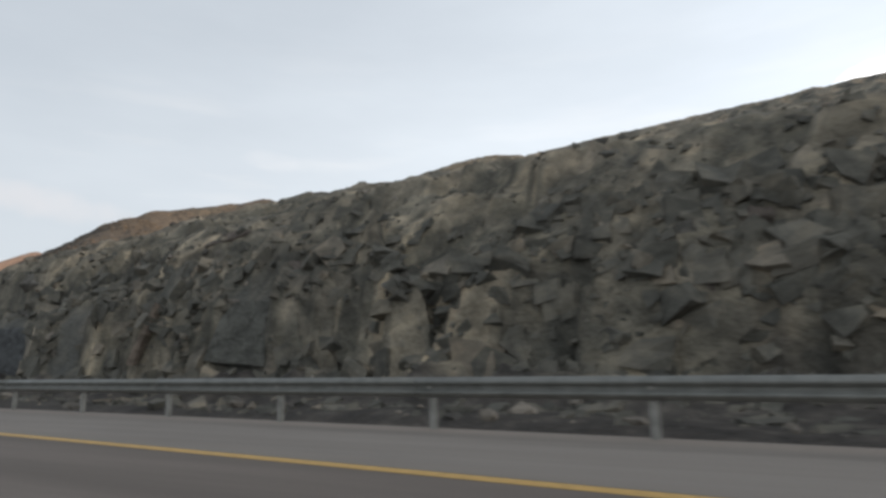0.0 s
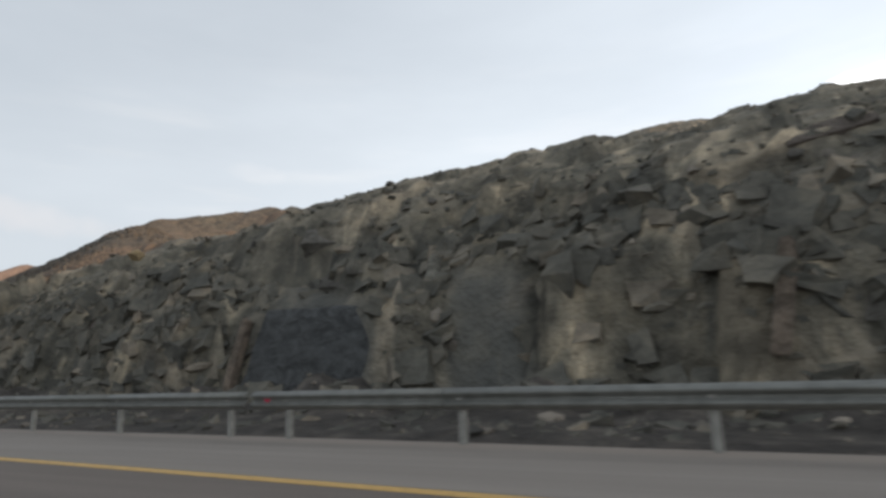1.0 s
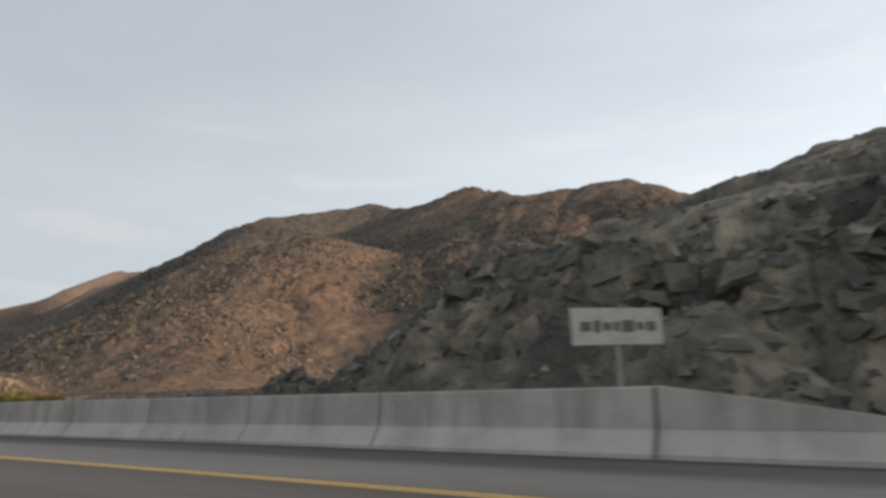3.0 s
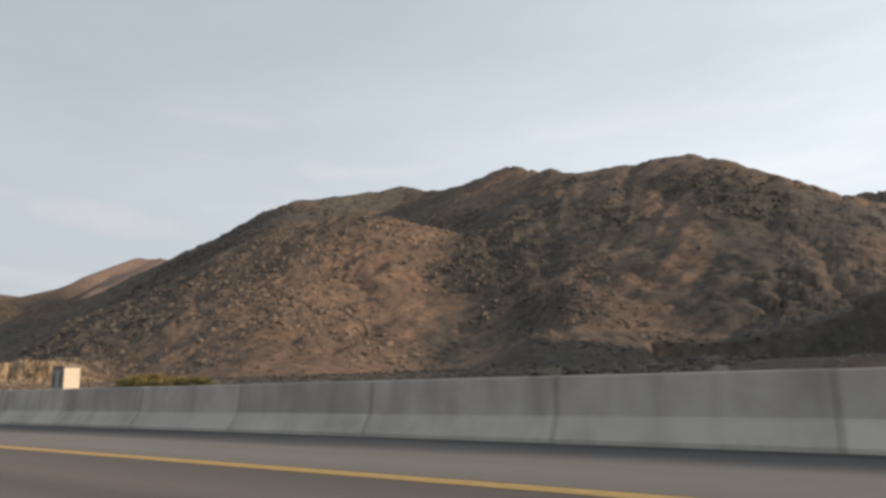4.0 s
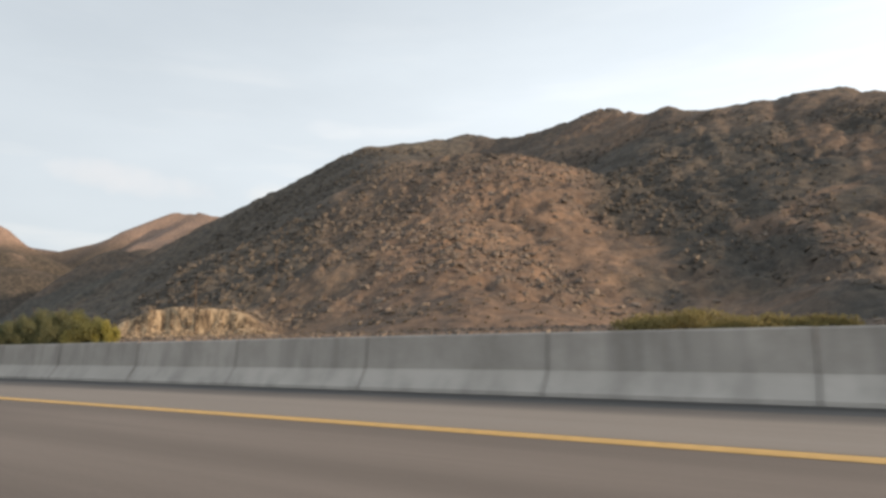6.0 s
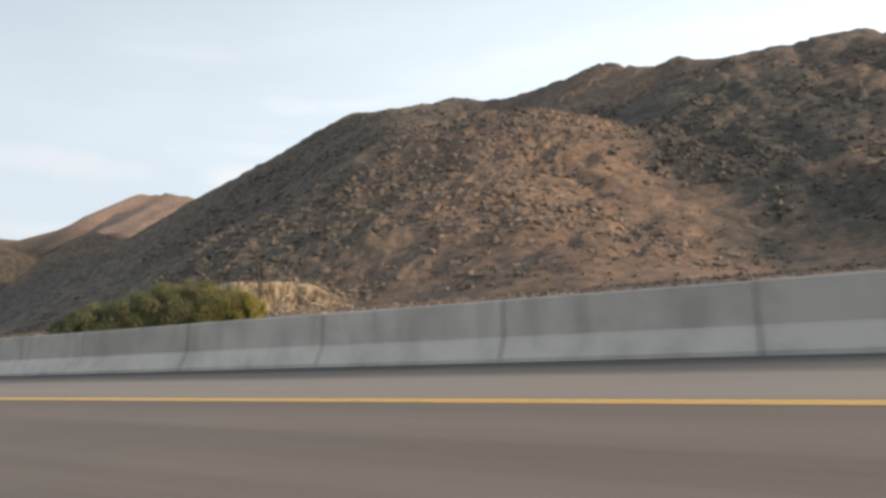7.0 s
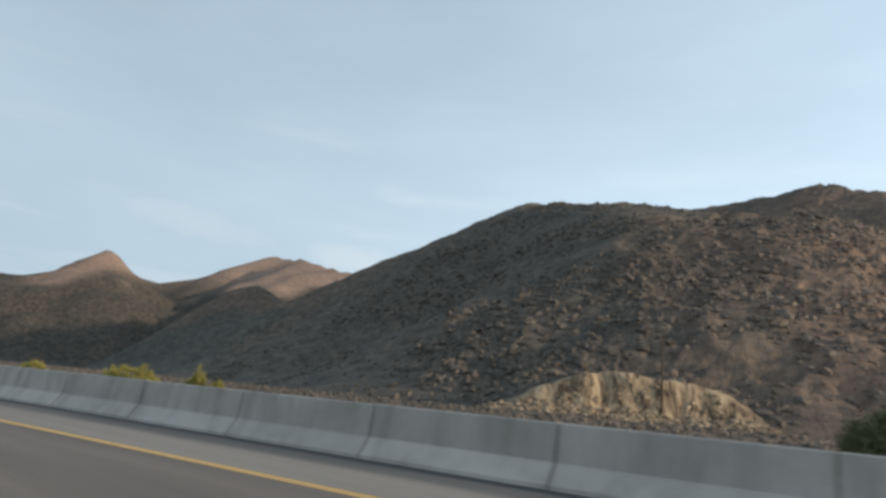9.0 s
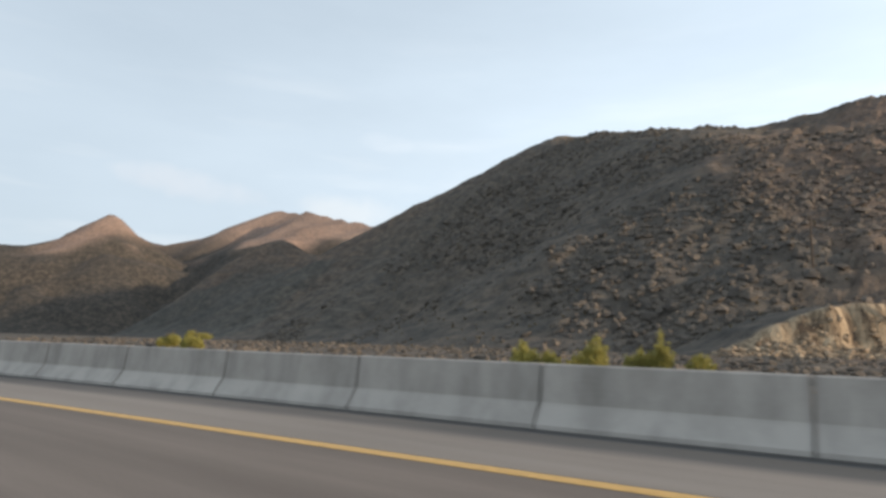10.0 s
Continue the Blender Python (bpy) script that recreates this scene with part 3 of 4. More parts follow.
def terrain(X, Y):
    lat = Y - road_y(X)
    z = ridge_height(X, Y)
    cut = cutting_mask(X, Y)
    hill = smooth(z, 1, 11) * (1 - cut)
    far = smooth(-X, 560, 660) * (1 - smooth(z, 75, 120)) * smooth(z, 4, 30)
    top = smooth(-X, 640, 760) * smooth(z, 60, 100)
    z = z + top * (2.2 - 7.5 * (1 - np.abs(fbm(X / 42, Y / 42, 145, 3))).clip(0, 1) ** 2 + 2.0 * fbm(X / 14, Y / 14, 149, 3))
    z = z + far * (5 - 16 * (1 - np.abs(fbm(X / 95, Y / 95, 140, 3))).clip(0, 1) ** 3)
    warp = 9 * fbm(X / 40, Y / 40, 44, 2)
    gully = (1 - np.abs(fbm((X + warp) / 27, Y / 85, 15, 3))).clip(0, 1) ** 3
    stony = 0.4 + 0.6 * smooth(fbm(X / 33, Y / 33, 46, 3), -0.35, 0.45)
    c1 = (0.5 + 0.5 * blocks(X / 9 + 0.2 * warp, Y / 7, 52)).clip(0, 1.3)
    c2 = (0.5 + 0.5 * blocks(X / 3.8, Y / 3.2, 57)).clip(0, 1.3)
    crag = 0.4 - 1.0 * c1 ** 2 - 1.7 * c2 ** 2 - 0.8 * (0.5 + 0.5 * blocks(X / 1.7, Y / 1.5, 63)).clip(0, 1.3)
    z = z + hill * (1.5 * fbm(X / 52, Y / 52, 3, 3) - 1.9 * gully + 0.6 * fbm(X / 8, Y / 8, 9, 3) + stony * crag + 0.6)
    b1, b2, b3 = cut_blocks(X, Y)
    carve = 2.4 * b1 ** 2 + 1.5 * b2 ** 2 + 0.5 * b3
    plate = plate_mask(X, lat)
    carve = carve * (1 - plate) + 3.0 * plate
    z = z - cut * smooth(lat, WALL - 1, WALL + 2) * (0.2 + (carve - 0.2) * (1 - 0.65 * smooth(lat, 17, 25))) * (1 - 0.8 * smooth(Y, 35, 75))
    z = z + cut * smooth(lat, 21, 26) * (0.2 * fbm(X / 2.6, Y / 2.6, 91, 3) + 0.11 * fbm(X / 1.1, Y / 1.1, 93, 2) - 0.16)
    toe = np.minimum(5.9 + 0.6 * (X + 86) + 0.5 * (Y - 19.6), 0.9 * (X + 95.8 - 0.25 * (Y - 20).clip(0, 60)) + 0.45 * (Y - 95).clip(0)) - 0.8 * b1
    z = np.where((X > -136) & (Y < 135), np.minimum(z, np.maximum(toe, -1)), z)
    # a steep blasted wall behind a ditch, a gentler slope above it
    run = lat - WALL - cut * 0.35 * (carve - 1.5) * smooth(lat, WALL - 1.5, WALL + 0.5)
    face = np.where(run < 0.8, 4.5 * run, 3.6 + 1.5 * (run - 0.8))
    open_side = np.maximum(lat - FOOT, 0) * 1.2
    near = smooth(X, -112, -98)
    z = np.minimum(z, np.maximum(face * near + open_side * (1 - near), 0))
    z = np.maximum(z, near * (1.0 + 1.1 * talus(X)) * smooth(lat + 1.2 * fbm(X / 3.5, Y / 3.5, 85, 3), 10.9, 16.5) * (0.6 + 0.7 * fbm(X / 1.6, Y / 1.6, 88, 3)))
    # a notch in the crest
    z = z - 0.75 * np.exp(-((X - 3.5) / 3.5) ** 2 - ((Y - 14.5) / 3.0) ** 2)
    # plain beside the road
    plain = 0.1 + 0.9 * smooth(lat, 20, 70) + 0.12 * fbm(X / 6, Y / 6, 50, 3)
    z = np.maximum(z, plain)
    # scraped bank
    u, n = bank_mask(X, Y)
    inside = smooth(u, -2, 4) * (1 - smooth(u, 29, 36))
    wob = 0.45 * fbm(u / 3.0, u * 0 + 1.7, 70, 3) + 0.35 * fbm(u / 1.2, u * 0 + 4.7, 74, 2) + 0.15 * fbm(X / 1.3, Y / 1.3, 79, 2)
    flat = 0.9 + 0.3 * fbm(X / 2, Y / 2, 71, 2) + 1.2 * smooth(n + wob, -4, 0)
    crest = 5.6 * smooth(u, -3, 14) * (1 - 0.35 * smooth(u, 20, 34)) + 0.8 + 0.35 * fbm(u / 2.2, u * 0 + 8.1, 77, 3)
    scarp = flat + (crest - flat) * smooth(n + wob, -0.4, 1.3)
    low = np.where(n < 3.0, scarp, np.maximum(z, scarp))
    z = np.where((n > -14) & (n < 30), z * (1 - inside) + low * inside * (1 - smooth(n, 14, 30)) + z * inside * smooth(n, 14, 30), z)
    # road bed
    return np.where(lat < FOOT - 0.6, -0.12, z * smooth(lat, FOOT - 0.8, FOOT + 0.8) - 0.12 * (1 - smooth(lat, FOOT - 0.8, FOOT + 0.8)))


def steps(*runs):
    out = []
    for a, b, s in runs:
        out += list(np.arange(a, b, s))
    return np.array(out + [runs[-1][1]])


def make_ground():
    xs = steps((-2600, -1200, 100), (-1200, -700, 8), (-700, -440, 4), (-440, -282, 1.25), (-282, -228, 0.5), (-228, -115, 1.25), (-115, 32, 0.36), (32, 130, 3), (130, 1400, 90))
    ls = steps((-1400, -60, 90), (-60, -10, 10), (-10, 10.5, 4), (10.5, 16.4, 0.36), (16.4, 19.0, 0.1), (19.0, 42, 0.33), (42, 62, 0.8), (62, 93, 0.55), (93, 270, 1.3), (270, 430, 2.6), (430, 620, 6), (620, 2600, 60))
    X, Lg = np.meshgrid(xs, ls, indexing="ij")
    bend = np.where(np.abs(X + 126) < 900, road_y(np.clip(X, -1026, 774)), road_y(774.0))
    Y = bend + Lg
    Z = terrain(X, Y)
    n, m = X.shape
    co = np.stack([X, Y, Z], -1).reshape(-1, 3)
    idx = np.arange(n * m).reshape(n, m)
    f = np.stack([idx[:-1, :-1], idx[1:, :-1], idx[1:, 1:], idx[:-1, 1:]], -1).reshape(-1, 4)
    me = bpy.data.meshes.new("ground")
    me.vertices.add(len(co))
    me.vertices.foreach_set("co", co.ravel())
    me.loops.add(f.size)
    me.loops.foreach_set("vertex_index", f.ravel().astype(np.int32))
    me.polygons.add(len(f))
    me.polygons.foreach_set("loop_start", (np.arange(len(f)) * 4).astype(np.int32))
    me.update(calc_edges=True)
    lat = Y - bend
    u, nn = bank_mask(X, Y)
    bank = smooth(u, -3, 3) * (1 - smooth(u, 28, 34)) * smooth(nn, -5, -1) * (1 - smooth(nn, 1.2, 2.6))
    verge = (1 - cutting_mask(X, Y)) * (1 - smooth(lat + 3 * fbm(X / 9, Y / 9, 80, 3), 12, 20)) * (1 - smooth(Z, 0.5, 2.2))
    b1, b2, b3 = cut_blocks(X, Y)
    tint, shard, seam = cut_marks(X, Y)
    for nm, v in (("tint", tint), ("shard", shard), ("seam", seam), ("bed", b1), ("block", b2), ("chip", b3), ("cutting", cutting_mask(X, Y)), ("bank", bank), ("verge", verge), ("grey", grey_with_far_shade(X, Y, Z)), ("olive", olive_rock(X, Y)), ("ditch", smooth(X, -112, -98) * smooth(lat, 8, 10) * (1 - smooth(lat + 0.8 * fbm(X / 3, Y / 3, 82, 3), 15.4, 16.8)) * (1 - 0.75 * talus(X))), ("plate", plate_mask(X, lat)), ("pale", 0.55 * smooth(-X, 600, 700)), ("far_shade", smooth(-X, 560, 640) * (1 - smooth(Z + 18 * fbm(X / 60, Y / 60, 130, 4), 84, 100)))):
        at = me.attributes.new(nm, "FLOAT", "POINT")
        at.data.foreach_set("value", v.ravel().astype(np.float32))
    me.materials.append(GROUND)
    ob = new("ground", me)
    return tagged(ob, "stony brown desert hills with a dark rock cutting beside the road", "ground", kind="structure")


GROUND_SHEET = make_ground()


# ---- road ----
def ribbon(name, l0, l1, z, mat, x0=420.0, x1=-760.0, step=4.0, across=4):
    bm = bmesh.new()
    rows, ls, marks = [], np.linspace(l0, l1, across), []
    for x in np.arange(x0, x1, -step):
        rows.append([bm.verts.new(along(x, l, z)) for l in ls])
        marks += [(l, *edge_dirt_shade(x, l)) for l in ls]
    for a, b in zip(rows[:-1], rows[1:]):
        for i in range(across - 1):
            bm.faces.new((a[i], b[i], b[i + 1], a[i + 1]))
    ob = part(name, bm, mat)
    for k, nm in enumerate(("lateral", "dirt_shade", "dust")):
        ob.data.attributes.new(nm, "FLOAT", "POINT").data.foreach_set("value", np.array(marks, np.float32)[:, k].copy())
    return ob


def edge_dirt_shade(x, lateral):
    """Dark dirt and painted shade in front of the barrier, pale dust along the guardrail."""
    if x < -71:
        return float(smooth(lateral, 7.2, 8.1)), 0.0
    return 0.0, float(smooth(lateral, 9.0, 9.7))


tagged(ribbon("road", -10.5, 6.0, 0.0, ASPHALT), "worn brownish grey asphalt motorway lanes", "road", kind="structure")
tagged(ribbon("shoulder", 6.0, 10.15, 0.0, SHOULDER, across=24), "pale grey asphalt hard shoulder beside the lanes", "road shoulder", kind="structure")
tagged(ribbon("edge_line", 5.67, 5.92, 0.005, PAINT, step=2.0), "solid yellow painted edge line on the road", "road marking", kind="structure")


# ---- concrete barrier ----
SEG = 3.63
JOINT0 = -119.4         # one joint's place along the road
# half section, from the road face's foot over the top to the back: (lateral, height)
PROFILE = [(9.06, -0.1), (9.06, 0.07), (9.09, 0.1), (9.27, 0.34), (9.29, 0.38), (9.36, 0.94), (9.39, 0.965), (9.52, 0.965), (9.55, 0.94), (9.62, 0.38), (9.82, 0.1), (9.85, -0.1)]


FOOT_PROFILE, WALL_PROFILE = PROFILE[:5] + PROFILE[9:], PROFILE[4:10]


def segment_mesh(length, rise=None, section=PROFILE):
    """One precast unit lying along x, its road face towards -y; rise cuts it down along its length."""
    bm = bmesh.new()
    n = 2 if rise is None else 12
    rows = []
    for i in range(n):
        u = i / (n - 1)
        x = -length / 2 + u * length
        k = 1.0 if rise is None else rise(u)
        rows.append([bm.verts.new((x, l - 9.45, min(h, 0.965 * k))) for l, h in section])
    for a, b in zip(rows[:-1], rows[1:]):
        for j in range(len(section) - 1):
            bm.faces.new((a[j], a[j + 1], b[j + 1], b[j]))
    bm.faces.new(rows[0][::-1])
    bm.faces.new(rows[-1])
    if rise is None:
        ends = [e for e in bm.edges if abs(e.verts[0].co.x - e.verts[1].co.x) < 1e-5 and all(v.co.z > 0.05 for v in e.verts)]
        bmesh.ops.bevel(bm, geom=ends, offset=0.008, segments=1, affect="EDGES")
    bmesh.ops.recalc_face_normals(bm, faces=bm.faces)
    return bm


def place_along(ob, x, lateral, z=0.0, extra=0.0):
    ob.matrix_world = Matrix.Translation(along(x, lateral, z)) @ Matrix.Rotation(math.radians(road_turn(x) + extra), 4, "Z")
    return ob


def make_barriers():
    first = None
    ramp_top, ramp_end = -78.1, -72.1
    tag = ("grey precast concrete road barrier unit, weathered and streaked", "concrete barrier", "barrier units along the shoulder")
    for k in range(-10, 170):
        x = JOINT0 - SEG * (k + 0.5)
        if first is None:
            first = new("barrier_unit")
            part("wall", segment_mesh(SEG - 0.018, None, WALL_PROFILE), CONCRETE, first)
            part("foot", segment_mesh(SEG - 0.018, None, FOOT_PROFILE), SKYLIT_FOOT, first, "paler sloped concrete foot")
            tagged(first, *tag)
            place_along(first, x, 9.45)
            start = x + SEG / 2
        else:
            ob = copy_thing(first, Matrix())
            place_along(ob, x, 9.45)
            # slight misfit between neighbours
            ob.matrix_world = ob.matrix_world @ Matrix.Translation((0, random.uniform(-0.005, 0.005), random.uniform(-0.008, 0.004)))
    # one longer unit, then the ramp
    length = ramp_top - start
    last = new("barrier_unit")
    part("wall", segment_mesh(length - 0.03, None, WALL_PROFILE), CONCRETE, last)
    part("foot", segment_mesh(length - 0.03, None, FOOT_PROFILE), SKYLIT_FOOT, last, "paler sloped concrete foot")
    tagged(last, *tag)
    place_along(last, start + length / 2, 9.45)
    length = ramp_end - ramp_top
    end = new("barrier_end")
    foot = segment_mesh(length - 0.03, lambda u: max(0.03, 1.0 - 0.99 * u), FOOT_PROFILE)
    part("foot", foot, SKYLIT_FOOT, end, "paler sloped concrete foot")
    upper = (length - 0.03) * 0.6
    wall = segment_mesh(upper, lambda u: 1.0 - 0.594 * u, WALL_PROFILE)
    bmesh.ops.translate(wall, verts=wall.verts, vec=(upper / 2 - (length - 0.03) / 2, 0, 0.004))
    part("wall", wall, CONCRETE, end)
    tagged(end, "sloped grey concrete end ramp of the road barrier", "concrete barrier")
    place_along(end, ramp_top + length / 2 + 0.015, 9.45)


make_barriers()
# dirt at the foot, with the barrier's shade put into its dark colour
tagged(ribbon("gutter", 8.8, 9.07, 0.004, GUTTER, x0=-72.6, step=2.0), "dark strip of dirt and painted shade along the barrier's foot", "gutter dirt", kind="structure")

# ---- steel guardrail ----
POSTS_A = [-1.85 - 4.03 * k for k in range(-30, 9)]
POSTS_B = [-35.8 - 3.955 * k for k in range(10)]
RAIL_TOP, RAIL_H = 0.945, 0.365


def rail_mesh(x0, x1):
    """W-shaped beam, 4 mm steel, following the bend."""
    prof = []
    for i in range(17):
        u = i / 16
        prof.append((9.79 - 0.05 * (1 - math.cos(u * 4 * math.pi)) + (0.02 if i in (0, 16) else 0.0), RAIL_TOP - RAIL_H * u))
    bm = bmesh.new()
    rows = []
    n = max(2, int(abs(x1 - x0) / 2) + 1)
    for x in np.linspace(x0, x1, n):
        rows.append([bm.verts.new(along(x, l, h)) for l, h in prof] + [bm.verts.new(along(x, l + 0.006, h)) for l, h in prof[::-1]])
    m = len(rows[0])
    for a, b in zip(rows[:-1], rows[1:]):
        for j in range(m):
            bm.faces.new((a[j], b[j], b[(j + 1) % m], a[(j + 1) % m]))
    bm.faces.new(rows[0])
    bm.faces.new(rows[-1][::-1])
    bmesh.ops.recalc_face_normals(bm, faces=bm.faces)
    for f in bm.faces:
        f.smooth = True
    return bm


def post_mesh():
    """C-section post with its open side along the road."""
    bm = bmesh.new()
    box(bm, -0.06, 0.06, -0.004, 0.004, -0.3, 0.9)
    box(bm, -0.06, -0.052, 0.004, 0.09, -0.3, 0.9)
    box(bm, 0.052, 0.06, 0.004, 0.09, -0.3, 0.9)
    return bm


def make_guardrail():
    for posts, x1 in ((POSTS_A, -35.0), (POSTS_B, -71.75)):
        rail = bpy.data.objects.new("guardrail", None)
        scene.collection.objects.link(rail)
        tagged(rail, "galvanised steel W-beam guardrail on steel posts, dull with dust", "guardrail", "guardrail runs")
        joints = [posts[0] + 0.6] + [p - 0.3 for p in posts[1:-1:2]] + [x1]
        for a, b in zip(joints[:-1], joints[1:]):
            part("beam", rail_mesh(a, b - 0.004), STEEL, rail)
        me = None
        for x in posts:
            if me is None:
                p = part("post", post_mesh(), POST, rail)
                me = p.data
            else:
                p = new("post", me)
                p.parent = rail
            place_along(p, x, 9.87)
            s = part("spacer", box(bmesh.new(), -0.05, 0.05, -0.1, -0.006, 0.68, 0.88, 0.008), POST, p) if x > -80 else None
        for x in (-34.6, -55.75, -63.35, -67.5):
            if min(posts) - 1 < x < max(posts) + 1 and (x > -35.2) == (posts is POSTS_A):
                r = part("reflector", box(bmesh.new(), -0.07, 0.07, -0.02, 0.0, -0.06, 0.06, 0.012), RED, rail, "small red plastic reflector")
                place_along(r, x, 9.785, RAIL_TOP - RAIL_H / 2)


make_guardrail()


# ---- sign ----
def make_sign():
    root = bpy.data.objects.new("road_sign", None)
    scene.collection.objects.link(root)
    tagged(root, "white rectangular road sign with dark lettering on one thin post", "road sign")
    root.matrix_world = Matrix.Translation((-78.85, 9.5, -0.06)) @ Matrix.Rotation(math.radians(47), 4, "Z")
    part("post", rod(bmesh.new(), 0, 0.05, -0.3, 2.25, 0.038, 0.038, 10), PALE, root)
    pl = part("panel", box(bmesh.new(), -0.83, 0.83, -0.012, 0.012, 1.68, 2.28, 0.006), SIGNFACE, root)
    x = -0.68
    for i, w in enumerate((0.2, 0.12, 0.16, 0.1, 0.22, 0.14, 0.18)):
        h = (0.16, 0.2, 0.13)[i % 3]
        part("lettering", box(bmesh.new(), x, x + w, -0.0165, -0.0125, 1.98 - h / 2, 1.98 + h / 2), INK, pl)
        x += w + 0.045


make_sign()


# ---- roadside cabinet ----
def make_cabinet():
    root = bpy.data.objects.new("utility_cabinet", None)
    scene.collection.objects.link(root)
    tagged(root, "grey roadside utility cabinet with one side painted sunlit cream and dark vents", "utility cabinet")
    root.matrix_world = Matrix.Translation((-124.5, 11.9, 0.02)) @ Matrix.Diagonal((0.82, 0.78, 0.95, 1.0))
    part("plinth", box(bmesh.new(), -0.5, 0.5, -0.4, 0.4, -0.2, 0.15, 0.01), CONCRETE, root)
    body = part("body", box(bmesh.new(), -0.46, 0.456, -0.36, 0.36, 0.15, 1.72, 0.012), CASE, root)
    # added panel: the sun's brightness on this side is put into its cream
    part("sunlit_side", box(bmesh.new(), 0.457, 0.475, -0.35, 0.35, 0.16, 1.71, 0.006), SUNLIT_CREAM, root, "cream side face with sunlight painted into its colour")
    part("door", box(bmesh.new(), -0.2, 0.14, -0.37, -0.361, 0.3, 1.62, 0.004), PALE, body, "pale grey door")
    part("roof", box(bmesh.new(), -0.49, 0.49, -0.39, 0.39, 1.72, 1.79, 0.015), CASE, root)
    for x in (-0.34, 0.29):
        v = part("vent", box(bmesh.new(), x - 0.1, x + 0.1, -0.372, -0.358, 1.1, 1.5, 0.004), DARK, body)
        for i in range(5):
            part("louvre", box(bmesh.new(), x - 0.1, x + 0.1, -0.385, -0.372, 1.14 + 0.07 * i, 1.16 + 0.07 * i), CASE, v)
    part("handle", box(bmesh.new(), 0.08, 0.11, -0.395, -0.37, 0.85, 1.0, 0.005), DARK, body)


make_cabinet()


# ---- plants ----
def leafy(bm, centre, radii, n, size, rng, flat=0.0):
    """Clumps of small leaf quads inside an ellipsoid with an uneven outline."""
    cx, cy, cz = centre
    for _ in range(n):
        d = Vector((rng.gauss(0, 1), rng.gauss(0, 1), rng.gauss(0, 1))).normalized()
        lump = 0.75 + 0.4 * noise.noise(d * 2.3 + Vector(centre))
        r = lump * rng.uniform(0.1, 1.15) ** 0.6
        p = Vector((cx + d.x * r * radii[0], cy + d.y * r * radii[1], cz + d.z * r * radii[2]))
        if p.z < 0.02:
            p.z = rng.uniform(0.02, 0.5)
        s = size * rng.uniform(0.6, 1.5)
        a = Vector((rng.gauss(0, 0.7), rng.gauss(0, 0.7), 1.0)).normalized() * s * 2.0
        b = a.cross(Vector((rng.gauss(0, 1), rng.gauss(0, 1), rng.gauss(0, 1)))).normalized() * s * 0.45
        v = [bm.verts.new(p + q) for q in (-a, b, a, -b)]
        bm.faces.new(v)


def stems(bm, height, spread, count, rng, r=0.05):
    for i in range(count):
        ang = rng.uniform(0, 6.283)
        top = Vector((math.cos(ang) * spread * rng.uniform(0.3, 0.9), math.sin(ang) * spread * rng.uniform(0.3, 0.9), height * rng.uniform(0.55, 0.85)))
        p0 = Vector((math.cos(ang) * 0.12, math.sin(ang) * 0.12, -0.2))
        mid = p0.lerp(top, 0.5) + Vector((0, 0, height * 0.08))
        prev = None
        for q, rad in ((p0, r), (mid, r * 0.7), (top, r * 0.3)):
            ring = [bm.verts.new(q + Vector((math.cos(t) * rad, math.sin(t) * rad, 0))) for t in (0, 1.257, 2.513, 3.77, 5.027)]
            if prev:
                for j in range(5):
                    bm.faces.new((prev[j], prev[(j + 1) % 5], ring[(j + 1) % 5], ring[j]))
            prev = ring


def bush(name, label, x, y, w, d, h, n, leaf, mat, seed, group="", clumps=18, puff=0.2):
    rng = random.Random(seed)
    z = float(terrain(np.array([x]), np.array([y]))[0])
    root = bpy.data.objects.new(name, None)
    scene.collection.objects.link(root)
    root.location = (x, y, z)
    tagged(root, label, "shrub", group)
    bm = bmesh.new()
    stems(bm, h, min(w, d) * 0.4, 7, rng)
    part("stem", bm, BARK, root)
    bm = bmesh.new()
    k = clumps
    for i in range(k):
        a = rng.uniform(0, 6.283)
        q = rng.random() ** 0.5
        lift = 0.1 + 0.62 * rng.random() * (1.0 - 0.5 * q)
        c = (math.cos(a) * w * 0.42 * q, math.sin(a) * d * 0.42 * q, h * lift)
        leafy(bm, c, (w * puff, d * puff, h * puff * 1.25), n // k, leaf, rng)
    part("crown", bm, mat, root)
    return root


